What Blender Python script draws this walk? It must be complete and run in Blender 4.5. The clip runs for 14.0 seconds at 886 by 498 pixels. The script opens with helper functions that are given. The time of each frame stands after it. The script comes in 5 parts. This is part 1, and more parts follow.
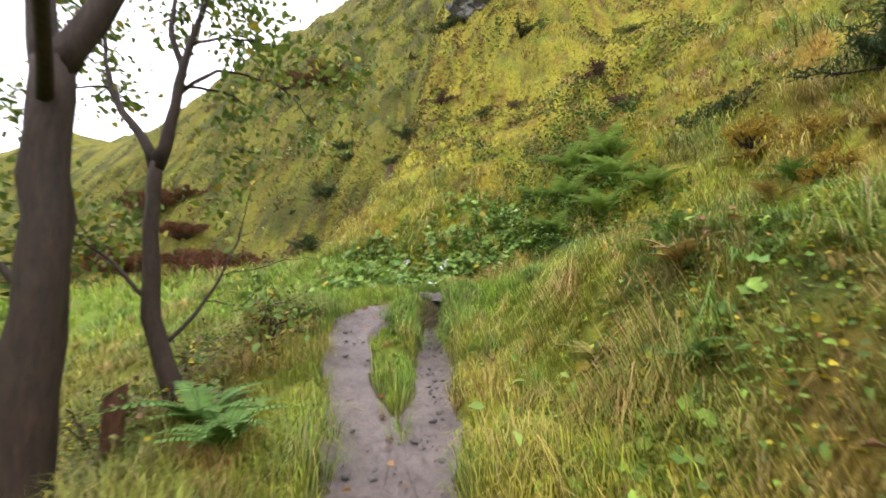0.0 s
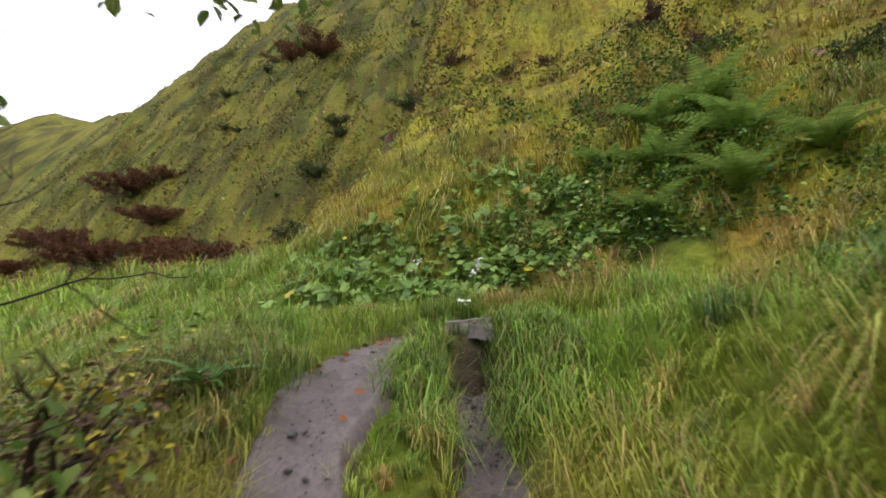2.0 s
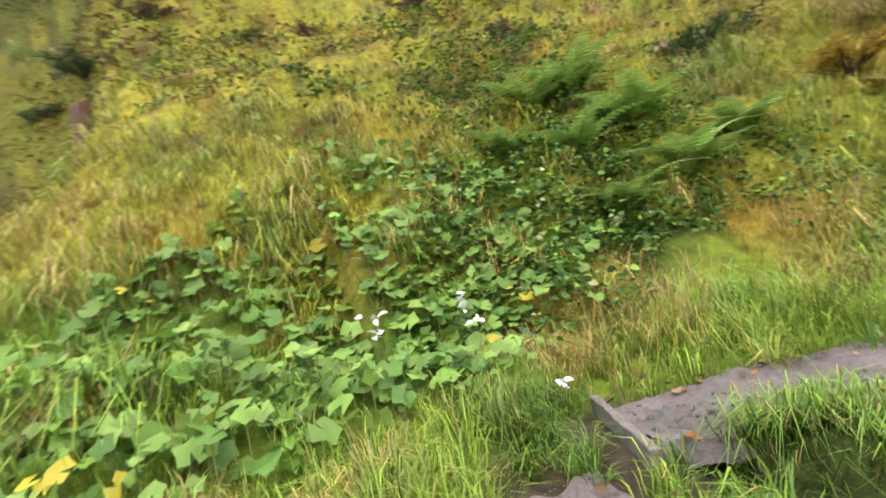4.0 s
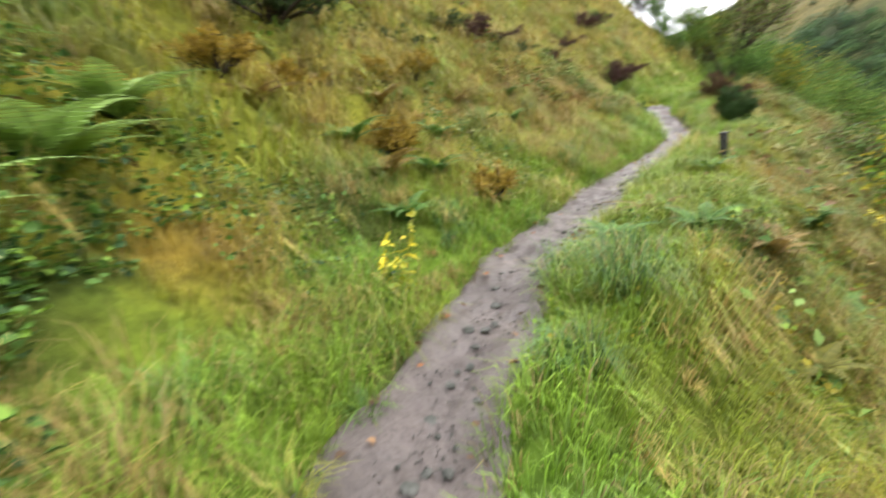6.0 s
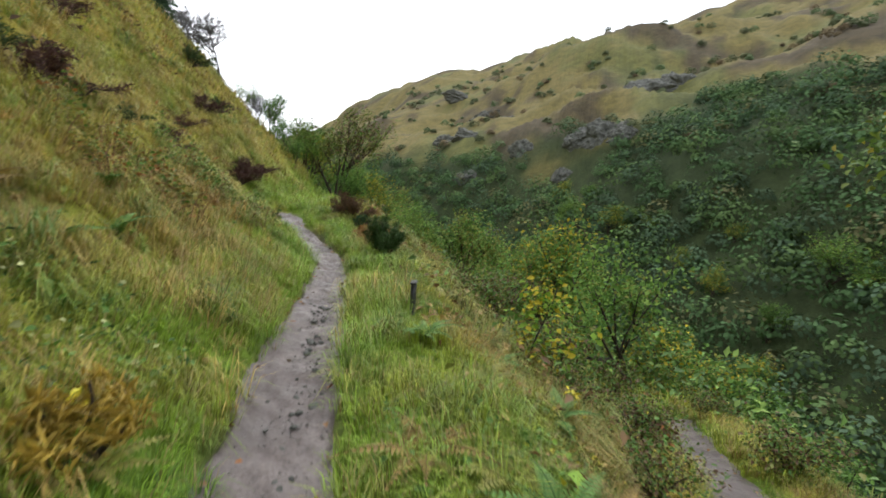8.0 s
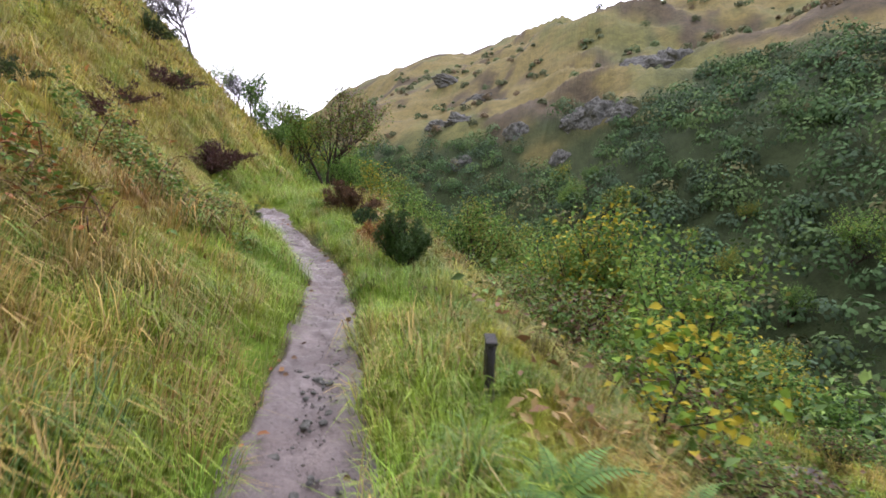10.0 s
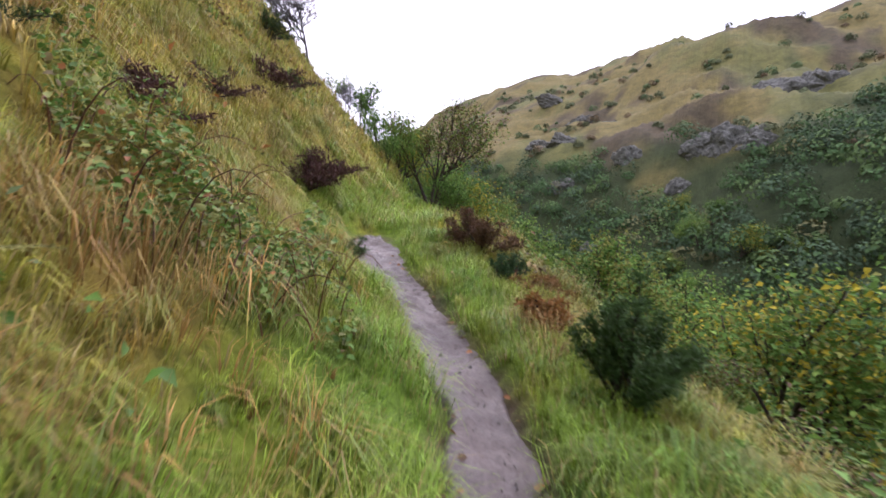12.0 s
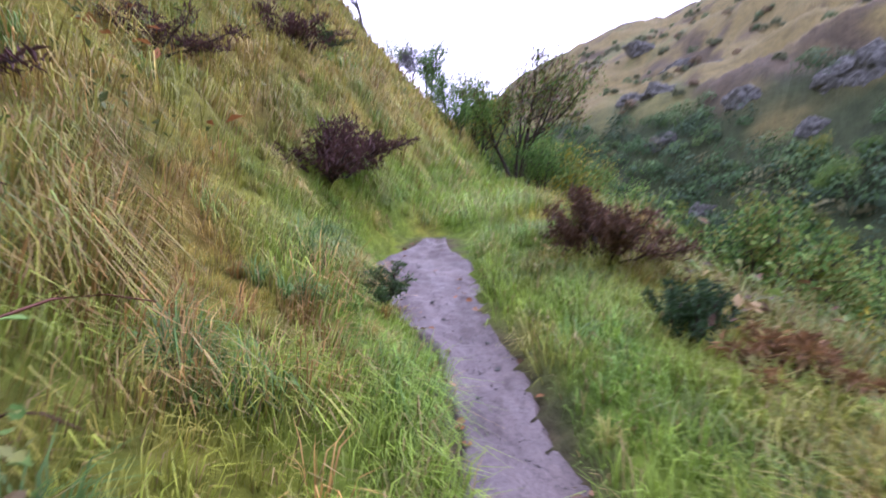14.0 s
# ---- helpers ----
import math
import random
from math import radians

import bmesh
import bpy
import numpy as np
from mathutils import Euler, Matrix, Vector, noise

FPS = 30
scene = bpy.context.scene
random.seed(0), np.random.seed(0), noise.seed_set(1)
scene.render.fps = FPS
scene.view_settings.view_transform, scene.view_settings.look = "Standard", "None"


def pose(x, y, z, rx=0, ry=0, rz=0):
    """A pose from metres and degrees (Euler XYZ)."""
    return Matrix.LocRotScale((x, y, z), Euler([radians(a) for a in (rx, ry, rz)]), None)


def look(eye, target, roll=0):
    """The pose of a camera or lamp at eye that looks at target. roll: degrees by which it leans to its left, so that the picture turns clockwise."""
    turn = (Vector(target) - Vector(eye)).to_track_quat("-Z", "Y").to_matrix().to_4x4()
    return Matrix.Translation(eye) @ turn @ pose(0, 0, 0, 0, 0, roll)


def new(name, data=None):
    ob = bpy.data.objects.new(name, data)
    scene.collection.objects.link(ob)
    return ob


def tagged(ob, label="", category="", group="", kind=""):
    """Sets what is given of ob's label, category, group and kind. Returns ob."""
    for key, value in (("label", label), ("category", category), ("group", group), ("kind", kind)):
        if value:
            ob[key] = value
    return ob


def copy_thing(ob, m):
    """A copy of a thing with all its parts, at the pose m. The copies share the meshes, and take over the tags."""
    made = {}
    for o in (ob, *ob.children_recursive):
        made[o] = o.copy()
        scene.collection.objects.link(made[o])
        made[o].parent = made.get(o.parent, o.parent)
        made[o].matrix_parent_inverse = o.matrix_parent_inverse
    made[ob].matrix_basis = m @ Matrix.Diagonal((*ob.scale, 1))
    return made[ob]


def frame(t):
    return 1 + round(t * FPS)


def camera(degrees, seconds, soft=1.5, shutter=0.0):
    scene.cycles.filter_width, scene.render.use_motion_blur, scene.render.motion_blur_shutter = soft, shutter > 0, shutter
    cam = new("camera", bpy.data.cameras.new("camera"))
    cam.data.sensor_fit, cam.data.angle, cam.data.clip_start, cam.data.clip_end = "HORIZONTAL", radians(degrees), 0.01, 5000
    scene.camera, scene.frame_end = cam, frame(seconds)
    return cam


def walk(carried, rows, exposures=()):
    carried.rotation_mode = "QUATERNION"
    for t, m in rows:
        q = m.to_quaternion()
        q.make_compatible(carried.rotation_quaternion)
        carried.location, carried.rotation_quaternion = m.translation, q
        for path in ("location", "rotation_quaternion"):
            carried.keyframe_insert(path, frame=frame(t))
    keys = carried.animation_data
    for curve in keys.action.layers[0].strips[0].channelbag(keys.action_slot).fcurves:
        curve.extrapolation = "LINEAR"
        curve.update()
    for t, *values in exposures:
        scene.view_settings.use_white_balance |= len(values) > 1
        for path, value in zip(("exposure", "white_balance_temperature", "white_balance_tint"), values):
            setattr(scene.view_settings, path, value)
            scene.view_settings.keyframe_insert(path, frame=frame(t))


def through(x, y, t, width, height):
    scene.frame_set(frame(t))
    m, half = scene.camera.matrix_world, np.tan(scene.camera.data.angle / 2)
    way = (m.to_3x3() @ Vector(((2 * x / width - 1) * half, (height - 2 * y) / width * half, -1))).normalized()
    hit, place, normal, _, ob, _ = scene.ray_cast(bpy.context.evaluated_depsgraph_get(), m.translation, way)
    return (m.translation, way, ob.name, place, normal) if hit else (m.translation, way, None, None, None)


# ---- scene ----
PATH = [
    (0, -0.608, 0.016, 0.903, 97.88, 1.57, -4.53),
    (0.5, -0.708, 0.801, 1.048, 97.58, -0.72, -8.72),
    (1, -0.700, 1.582, 1.148, 96.85, -1.23, -9.27),
    (1.5, -0.753, 2.331, 1.262, 99.07, -0.41, -3.40),
    (2, -0.739, 3.003, 1.363, 96.49, 1.17, -4.82),
    (2.2, -0.726, 3.306, 1.396, 96.44, 1.82, -4.95),
    (3.2, -1.450, 4.800, 1.850, 92.00, 6.00, -22.00),
    (4.3, -2.165, 6.078, 2.076, 89.24, 13.57, -51.97),
    (4.5, -2.047, 6.219, 2.105, 84.40, 14.13, -59.96),
    (5, -1.737, 6.543, 2.215, 78.61, 12.90, -74.41),
    (5.5, -1.299, 6.644, 2.317, 75.29, 13.78, -97.45),
    (6, -0.695, 6.611, 2.426, 75.41, 7.40, -117.11),
    (6.5, -0.144, 6.534, 2.495, 76.43, 4.13, -135.43),
    (7, 0.487, 6.146, 2.588, 77.47, 3.31, -146.99),
    (7.5, 1.069, 5.775, 2.712, 80.49, -2.98, -156.25),
    (8, 1.531, 5.286, 2.834, 84.18, -2.58, -163.22),
    (8.2, 1.719, 5.061, 2.860, 84.71, -1.76, -164.47),
    (10.3, 3.246, 2.696, 2.809, 81.87, -0.37, -163.96),
    (10.5, 3.513, 2.470, 2.865, 81.12, -0.40, -160.71),
    (11, 3.964, 1.775, 2.846, 79.90, -6.23, -159.61),
    (11.5, 4.450, 1.105, 3.036, 81.63, -2.39, -159.71),
    (12, 4.958, 0.576, 3.047, 84.32, -4.62, -153.07),
    (12.5, 5.275, -0.195, 3.056, 87.61, 2.81, -153.24),
    (13, 5.598, -0.800, 3.126, 87.75, 2.88, -147.76),
    (13.5, 6.080, -1.568, 3.154, 86.96, -1.90, -148.46),
    (14, 6.512, -2.222, 3.148, 80.84, 0.85, -142.87),
]
cam = camera(87.80, 14.0, soft=1.7, shutter=0.4)
walk(cam, [(r[0], pose(*r[1:])) for r in PATH],
     exposures=[(0.0, 1.05, 6600, 18), (0.4, 0.78, 6550, 18), (1.0, 0.76, 6500, 18), (2.0, 0.42, 6450, 20), (4.3, 1.4, 6550, 14), (5.0, 1.5, 6600, 12), (6.0, 1.15, 6550, 10),
                (7.0, 0.4, 6450, 9), (8.0, 0.35, 6400, 9), (10.3, 0.77, 6150, 28), (11.0, 0.87, 6050, 31), (11.6, 0.75, 6050, 30), (12.5, 0.45, 5900, 29), (13.2, 0.45, 5550, 34), (14.0, 0.83, 5350, 43)])

# ---- overcast daylight ----
world = bpy.data.worlds.new("overcast_sky")
scene.world = world
world.use_nodes = True
wn, wl = world.node_tree.nodes, world.node_tree.links
wn.clear()
w_out, w_bg = wn.new("ShaderNodeOutputWorld"), wn.new("ShaderNodeBackground")
w_sky, w_mix = wn.new("ShaderNodeTexSky"), wn.new("ShaderNodeMixRGB")
w_sky.sky_type = 'NISHITA'
w_sky.sun_disc = False
w_sky.sun_elevation, w_sky.sun_rotation = radians(42), radians(150)
w_sky.air_density, w_sky.dust_density = 1.0, 4.0
w_mix.inputs[0].default_value = 0.82            # cloud layer over the blue
w_mix.inputs[2].default_value = (11.6, 12.0, 12.9, 1)
w_bg.inputs[1].default_value = 0.13
wl.new(w_sky.outputs[0], w_mix.inputs[1])
wl.new(w_mix.outputs[0], w_bg.inputs[0])
wl.new(w_bg.outputs[0], w_out.inputs[0])

sun_data = bpy.data.lights.new("sun", 'SUN')
sun_data.energy, sun_data.angle, sun_data.color = 0.8, radians(35), (1.0, 0.96, 0.9)
sun = new("sun", sun_data)
sun.matrix_world = look((0, 0, 60), (18, 32, 0))

# ---- materials ----
def mat_base(name, rough=0.8, spec=0.3):
    m = bpy.data.materials.new(name)
    m.use_nodes = True
    nt = m.node_tree
    b = nt.nodes["Principled BSDF"]
    b.inputs["Roughness"].default_value = rough
    b.inputs["Specular IOR Level"].default_value = spec
    return m, nt, b

def ramp(nt, fac, stops):
    r = nt.nodes.new("ShaderNodeValToRGB")
    el = r.color_ramp.elements
    el[0].position, el[0].color = stops[0][0], (*stops[0][1], 1)
    el[1].position, el[1].color = stops[-1][0], (*stops[-1][1], 1)
    for p, c in stops[1:-1]:
        e = el.new(p)
        e.color = (*c, 1)
    nt.links.new(fac, r.inputs[0])
    return r.outputs[0]

def tex_noise(nt, scale, detail=4.0, rough=0.6, vec=None):
    n = nt.nodes.new("ShaderNodeTexNoise")
    n.inputs["Scale"].default_value, n.inputs["Detail"].default_value, n.inputs["Roughness"].default_value = scale, detail, rough
    if vec is None:
        vec = nt.nodes.new("ShaderNodeTexCoord").outputs["Object"]
    nt.links.new(vec, n.inputs["Vector"])
    return n.outputs[0]

def mixc(nt, fac, a, b, mode='MIX'):
    n = nt.nodes.new("ShaderNodeMixRGB")
    n.blend_type = mode
    for k, v in ((0, fac), (1, a), (2, b)):
        if hasattr(v, "links"):
            nt.links.new(v, n.inputs[k])
        elif k == 0:
            n.inputs[k].default_value = v
        else:
            n.inputs[k].default_value = (*v, 1)
    return n.outputs[0]

def bump(nt, b, height, strength=0.4, dist=0.02):
    n = nt.nodes.new("ShaderNodeBump")
    n.inputs["Strength"].default_value, n.inputs["Distance"].default_value = strength, dist
    nt.links.new(height, n.inputs["Height"])
    nt.links.new(n.outputs[0], b.inputs["Normal"])

def attr(nt, name="tint"):
    a = nt.nodes.new("ShaderNodeAttribute")
    a.attribute_name = name
    return a.outputs["Color"]

def mat_foliage(name, rough=0.5, through=0.3, spec=0.35):
    m, nt, b = mat_base(name, rough, spec)
    col = mixc(nt, 0.5, attr(nt), ramp(nt, tex_noise(nt, 9.0), [(0.3, (0.55, 0.55, 0.5)), (0.7, (1.25, 1.25, 1.1))]), 'MULTIPLY')
    nt.links.new(col, b.inputs["Base Color"])
    tr = nt.nodes.new("ShaderNodeBsdfTranslucent")
    nt.links.new(col, tr.inputs[0])
    mx = nt.nodes.new("ShaderNodeMixShader")
    mx.inputs[0].default_value = through
    nt.links.new(b.outputs[0], mx.inputs[1])
    nt.links.new(tr.outputs[0], mx.inputs[2])
    nt.links.new(mx.outputs[0], nt.nodes["Material Output"].inputs[0])
    return m

def mat_mud():
    m, nt, b = mat_base("trodden_mud", 0.55, 0.5)
    big = tex_noise(nt, 1.6, 5)
    fine = tex_noise(nt, 38.0, 6, 0.7)
    c = ramp(nt, big, [(0.3, (0.075, 0.059, 0.052)), (0.52, (0.125, 0.10, 0.09)), (0.72, (0.18, 0.146, 0.13))])
    c = mixc(nt, 0.75, c, ramp(nt, fine, [(0.35, (0.45, 0.43, 0.40)), (0.5, (1.0, 1.0, 1.0)), (0.7, (1.35, 1.33, 1.3))]), 'MULTIPLY')
    nt.links.new(c, b.inputs["Base Color"])
    nt.links.new(ramp(nt, tex_noise(nt, 3.0), [(0.35, (0.3,) * 3), (0.65, (0.75,) * 3)]), b.inputs["Roughness"])
    bump(nt, b, mixc(nt, 0.5, fine, tex_noise(nt, 11.0, 5)), 0.7, 0.03)
    return m

def mat_ground():
    """Moss, litter and turf under the blades; its hue follows the hill's own patches."""
    m, nt, b = mat_base("turf_and_moss", 0.9, 0.15)
    f = tex_noise(nt, 7.0, 8, 0.7)
    c = mixc(nt, 0.85, attr(nt), ramp(nt, f, [(0.3, (0.3, 0.3, 0.28)), (0.5, (0.85, 0.85, 0.8)), (0.72, (1.5, 1.5, 1.3))]), 'MULTIPLY')
    c = mixc(nt, 0.6, c, ramp(nt, tex_noise(nt, 0.45, 6, 0.75), [(0.36, (0.45, 0.5, 0.42)), (0.6, (1.2, 1.15, 1.0))]), 'MULTIPLY')
    nt.links.new(c, b.inputs["Base Color"])
    bump(nt, b, mixc(nt, 0.5, f, tex_noise(nt, 1.3, 8, 0.7)), 0.9, 0.15)
    return m

def mat_bark(name, dark, light, wet=0.55):
    m, nt, b = mat_base(name, wet, 0.4)
    tc = nt.nodes.new("ShaderNodeTexCoord")
    mp = nt.nodes.new("ShaderNodeMapping")
    mp.inputs["Scale"].default_value = (9, 9, 2.2)
    nt.links.new(tc.outputs["Object"], mp.inputs[0])
    n = tex_noise(nt, 3.0, 8, 0.7, mp.outputs[0])
    c = ramp(nt, n, [(0.3, dark), (0.7, light)])
    c = mixc(nt, ramp(nt, tex_noise(nt, 2.1), [(0.52, (0, 0, 0)), (0.7, (0.3, 0.3, 0.3))]), c, (0.05, 0.06, 0.03))
    nt.links.new(c, b.inputs["Base Color"])
    bump(nt, b, n, 0.8, 0.03)
    return m

def mat_rock():
    m, nt, b = mat_base("grey_rock", 0.8, 0.3)
    n = tex_noise(nt, 2.5, 9, 0.7)
    c = ramp(nt, n, [(0.34, (0.035, 0.038, 0.032)), (0.52, (0.11, 0.11, 0.095)), (0.75, (0.25, 0.245, 0.22))])
    nt.links.new(c, b.inputs["Base Color"])
    bump(nt, b, n, 0.9, 0.1)
    return m

MUD, GROUND, ROCK = mat_mud(), mat_ground(), mat_rock()
BLADE, LEAF = mat_foliage("grass_blades", 0.45, 0.3), mat_foliage("leaves", 0.58, 0.22, 0.3)
CROWN = mat_foliage("crown_leaves", 0.75, 0.25, 0.12)
BARK = mat_bark("wet_bark", (0.012, 0.008, 0.005), (0.060, 0.036, 0.022), 0.7)
WOOD = mat_bark("weathered_timber", (0.10, 0.085, 0.07), (0.26, 0.23, 0.20))
STUMP = mat_bark("rotten_red_wood", (0.045, 0.02, 0.01), (0.17, 0.075, 0.035))
POST = mat_bark("black_wet_post", (0.008, 0.008, 0.008), (0.035, 0.033, 0.03), 0.35)

# ---- the lie of the land ----
# Upper path (x, y, z) with the hill's own contour carried on past both ends.
UPPER = [(-0.14, 6.95, 1.16), (0.5, 6.48, 1.16), (1.2, 5.85, 1.17), (1.9, 5.05, 1.2), (2.5, 4.3, 1.26), (3.05, 3.3, 1.32),
         (3.7, 2.1, 1.38), (4.3, 0.9, 1.42), (4.9, -0.35, 1.45), (5.45, -1.4, 1.5), (6.15, -2.6, 1.58), (6.9, -3.45, 1.68),
         (7.55, -4.12, 1.77), (8.15, -4.8, 1.87), (9.0, -5.38, 2.0), (9.74, -6.0, 2.12), (10.5, -7.3, 2.28)]
BEFORE = [(-80.0, 62.0, 1.3), (-33.0, 29.5, 1.3), (-14.7, 17.6, 1.25), (-6.3, 12.0, 1.2)]
AFTER = [(11.6, -10.0, 2.5), (13.5, -14.5, 2.6), (17.5, -22.0, 2.8), (28.0, -33.0, 4.0), (60.0, -55.0, 6.0), (150.0, -105.0, 6.0), (420.0, -240.0, 6.0)]
CONTOUR = np.array(BEFORE + UPPER + AFTER)
LOWER = np.array([(0.6, -9.13, -2.56), (-0.55, -5.01, -1.44), (-0.71, 0.02, -0.55), (-0.68, 3.03, -0.01), (-0.76, 4.54, 0.34), (-0.75, 5.55, 0.66), (-0.78, 6.25, 0.92), (-0.62, 7.0, 1.12)])
RUT_L = np.array([(-0.80, 2.3, -0.15), (-0.92, 3.44, 0.04), (-1.15, 4.38, 0.32), (-1.27, 5.29, 0.66), (-1.17, 5.98, 0.9), (-0.92, 6.51, 1.01), (-0.72, 6.82, 1.03), (-0.62, 7.1, 1.05)])
RUT_R = np.array([(-0.57, 2.3, -0.15), (-0.47, 3.42, 0.04), (-0.37, 4.41, 0.24), (-0.3, 5.4, 0.45), (-0.29, 6.08, 0.61), (-0.28, 6.42, 0.70)])
TRUNK = np.array([(-0.55, -5.01, -1.44), (-0.6, -0.99, -0.71), (-0.68, 0.52, -0.46), (-0.70, 2.45, -0.13)])

def to_line(x, y, line):
    """Distance, height, way along and signed side (plus: to the left of its run) of the nearest place on a line."""
    best = np.full(x.shape, 1e18)
    z, s, side = np.zeros(x.shape), np.zeros(x.shape), np.ones(x.shape)
    run = 0.0
    for a, b in zip(line[:-1], line[1:]):
        dx, dy = b[0] - a[0], b[1] - a[1]
        length = math.hypot(dx, dy)
        u = np.clip(((x - a[0]) * dx + (y - a[1]) * dy) / length ** 2, 0, 1)
        px, py = x - a[0] - u * dx, y - a[1] - u * dy
        d = px * px + py * py
        near = d < best
        best = np.where(near, d, best)
        z = np.where(near, a[2] + u * (b[2] - a[2]), z)
        s = np.where(near, run + u * length, s)
        side = np.where(near, np.where(dx * py - dy * px >= 0, 1.0, -1.0), side)
        run += length
    return np.sqrt(best), z, s, side

def step(a, b, x):
    t = np.clip((x - a) / (b - a), 0, 1)
    return t * t * (3 - 2 * t)

RNG = np.random.default_rng(7)
WAVES = [(RNG.uniform(0, 6.28), RNG.uniform(0, 6.28), RNG.uniform(0.75, 1.3)) for _ in range(14)]

def lumps(x, y, size):
    """Soft uneven relief, about -1 to 1, with lumps of that size."""
    out = np.zeros(np.shape(x))
    for i, (a, p, k) in enumerate(WAVES):
        f = 6.28 / size * k
        out += np.sin(f * (x * math.cos(a) + y * math.sin(a)) + p + 1.7 * np.sin(f * 0.37 * (y * math.cos(a) - x * math.sin(a)) + 2 * p))
    return out / 4.2

START_S = float(sum(np.linalg.norm(CONTOUR[i + 1, :2] - CONTOUR[i, :2]) for i in range(len(BEFORE))))
END_S = START_S + float(sum(np.linalg.norm(np.subtract(UPPER[i + 1][:2], UPPER[i][:2])) for i in range(len(UPPER) - 1)))

def carve(h, x, y, line, half, soft, depth=0.05, thin=0.0):
    d, z, s, _ = to_line(x, y, line)
    k = thin * (0.35 * step(7.5, 10.5, s) - 3.4 * step(END_S - START_S - 3.4, END_S - START_S - 1.2, s))
    w = 1 - step(half - k, half - k + 0.9 * soft, d)
    return h * (1 - w) + np.minimum(h, z - depth) * w

def spur_side(x, y):
    """How far a place lies behind the crest of the mossy spur."""
    return np.where(y > 8.5, -1.9 + 0.27 * (y - 10) - x, -1.0)

def land(x, y, carved=True):
    x, y = np.asarray(x, float), np.asarray(y, float)
    d, z, s, side = to_line(x, y, CONTOUR)
    along = s - START_S
    on = step(-1.5, 0.5, along) * (1 - step(END_S - START_S, END_S - START_S + 6, along))
    # uphill
    gentle = step(-2, 0.5, along) * (1 - step(2.0, 5.0, along))
    steep = 0.7 * np.maximum(d - 0.35, 0) + 0.05 * np.maximum(d - 1.2, 0) ** 2
    steep = np.where(d > 4, 0.7 * 3.65 + 0.05 * 2.8 ** 2 + 0.97 * (d - 4), steep)
    easy = 0.42 * np.maximum(d - 0.4, 0) + 0.5 * np.maximum(d - 1.2, 0)
    plain = 0.82 * d + 0.83 * np.maximum(d - 9, 0)
    up = plain * (1 - step(-3, 0, along)) + step(-3, 0, along) * (easy * gentle + steep * (1 - gentle))
    up = up + (1 - step(40, 60, along)) * (1.0 * step(14.5, 18.5, along) * step(0.5, 2.2, d) + step(11, 16, along) * 0.9 * step(4, 9, d))
    # gully behind the mossy spur
    up = up - 4.4 * step(0, 2.4, spur_side(x, y)) * step(0.6, 4, up) * (1 - step(40, 60, d))
    up = 150 * (1 - np.exp(-up / 150)) * (1 - 0.75 * step(50, 150, y - 0.35 * x))
    # downhill: verge, bank, river bed, far side of the valley
    v = np.maximum(d - (0.35 + 1.05 * on + 1.2 * on * step(12.5, 15.5, along)), 0)
    fall = np.where(v < 16, 0.72 * v, 11.5 + 0.3 * np.minimum(v - 16, 8))
    far = np.maximum(d - 31, 0)
    rise = 0.95 * np.minimum(far, 30) + 0.55 * np.clip(far - 30, 0, 50) + 0.66 * np.maximum(far - 80, 0)
    rise = 260 * (1 - np.exp(-rise / 260)) * (1 - 0.8 * step(-20, 50, y + 0.3 * x))
    bearing = np.arctan2(x - 3, -y)
    rise = rise * (1 - 0.42 * step(0.36, 0.66, bearing) * step(40, 120, far))
    down = -fall + rise + (0.08 + 0.10 * gentle + 0.06 * step(7, 10, along)) * on * np.where(along > 8, step(0.18, 0.32, d), step(0.35, 0.8, d))
    h = z + np.where(side > 0, up, down)
    rough = step(0.5, 2.5, d)
    h = h + rough * (0.11 * lumps(x, y, 1.1) + 0.06 * lumps(x + 9, y, 0.5)) + step(2.5, 5, d) * 0.13 * lumps(x - 4, y, 1.7) + step(3, 9, d) * (0.30 + 0.12 * step(0, 3, spur_side(x, y))) * lumps(x, y + 5, 4.0)
    h = h + step(12, 45, d) * 1.6 * lumps(x, y, 21.0) + step(50, 140, d) * 6.0 * lumps(x, y, 90.0)
    away = np.hypot(x, y) + 1e-6
    h = h + 17 * step(60, 115, away) * step(0.45, 0.62, -x / away) * step(10, 40, y)
    # bench of the lower path
    d1, z1, s1, side1 = to_line(x, y, LOWER)
    shelf = np.where(side1 > 0, 1.0, 0.0)
    w = (1 - step(0.75 + 0.35 * shelf, 2.1 + 1.5 * shelf, d1)) * np.where((along > 0) | (side > 0), step(0.4, 1.1, d), 1.0)
    h = h * (1 - w) + (z1 + 0.03 + 0.04 * lumps(x, y, 0.8)) * w
    if carved:
        h = carve(h, x, y, TRUNK, 0.34, 0.2)
        h = carve(h, x, y, RUT_L, 0.19, 0.16)
        h = carve(h, x, y, RUT_R, 0.15, 0.12)
        h = carve(h, x, y, np.array(UPPER), 0.30, 0.16, thin=0.11)
    return h

def land_at(x, y):
    return float(land(np.array([x]), np.array([y]))[0])

def on_path(x, y, extra=0.0):
    """True where feet keep the ground bare."""
    wob = 0.05 * lumps(x, y, 0.45)
    out = np.zeros(np.shape(x), bool)
    for line, half, thin in ((TRUNK, 0.34, 0), (RUT_L, 0.2, 0), (RUT_R, 0.16, 0), (np.array(UPPER), 0.31, 0.09)):
        d, _, s, _ = to_line(x, y, line)
        out |= d + wob < half + extra - thin * (0.2 * step(7.5, 10.5, s) - 4.2 * step(END_S - START_S - 3.4, END_S - START_S - 1.2, s))
    return out

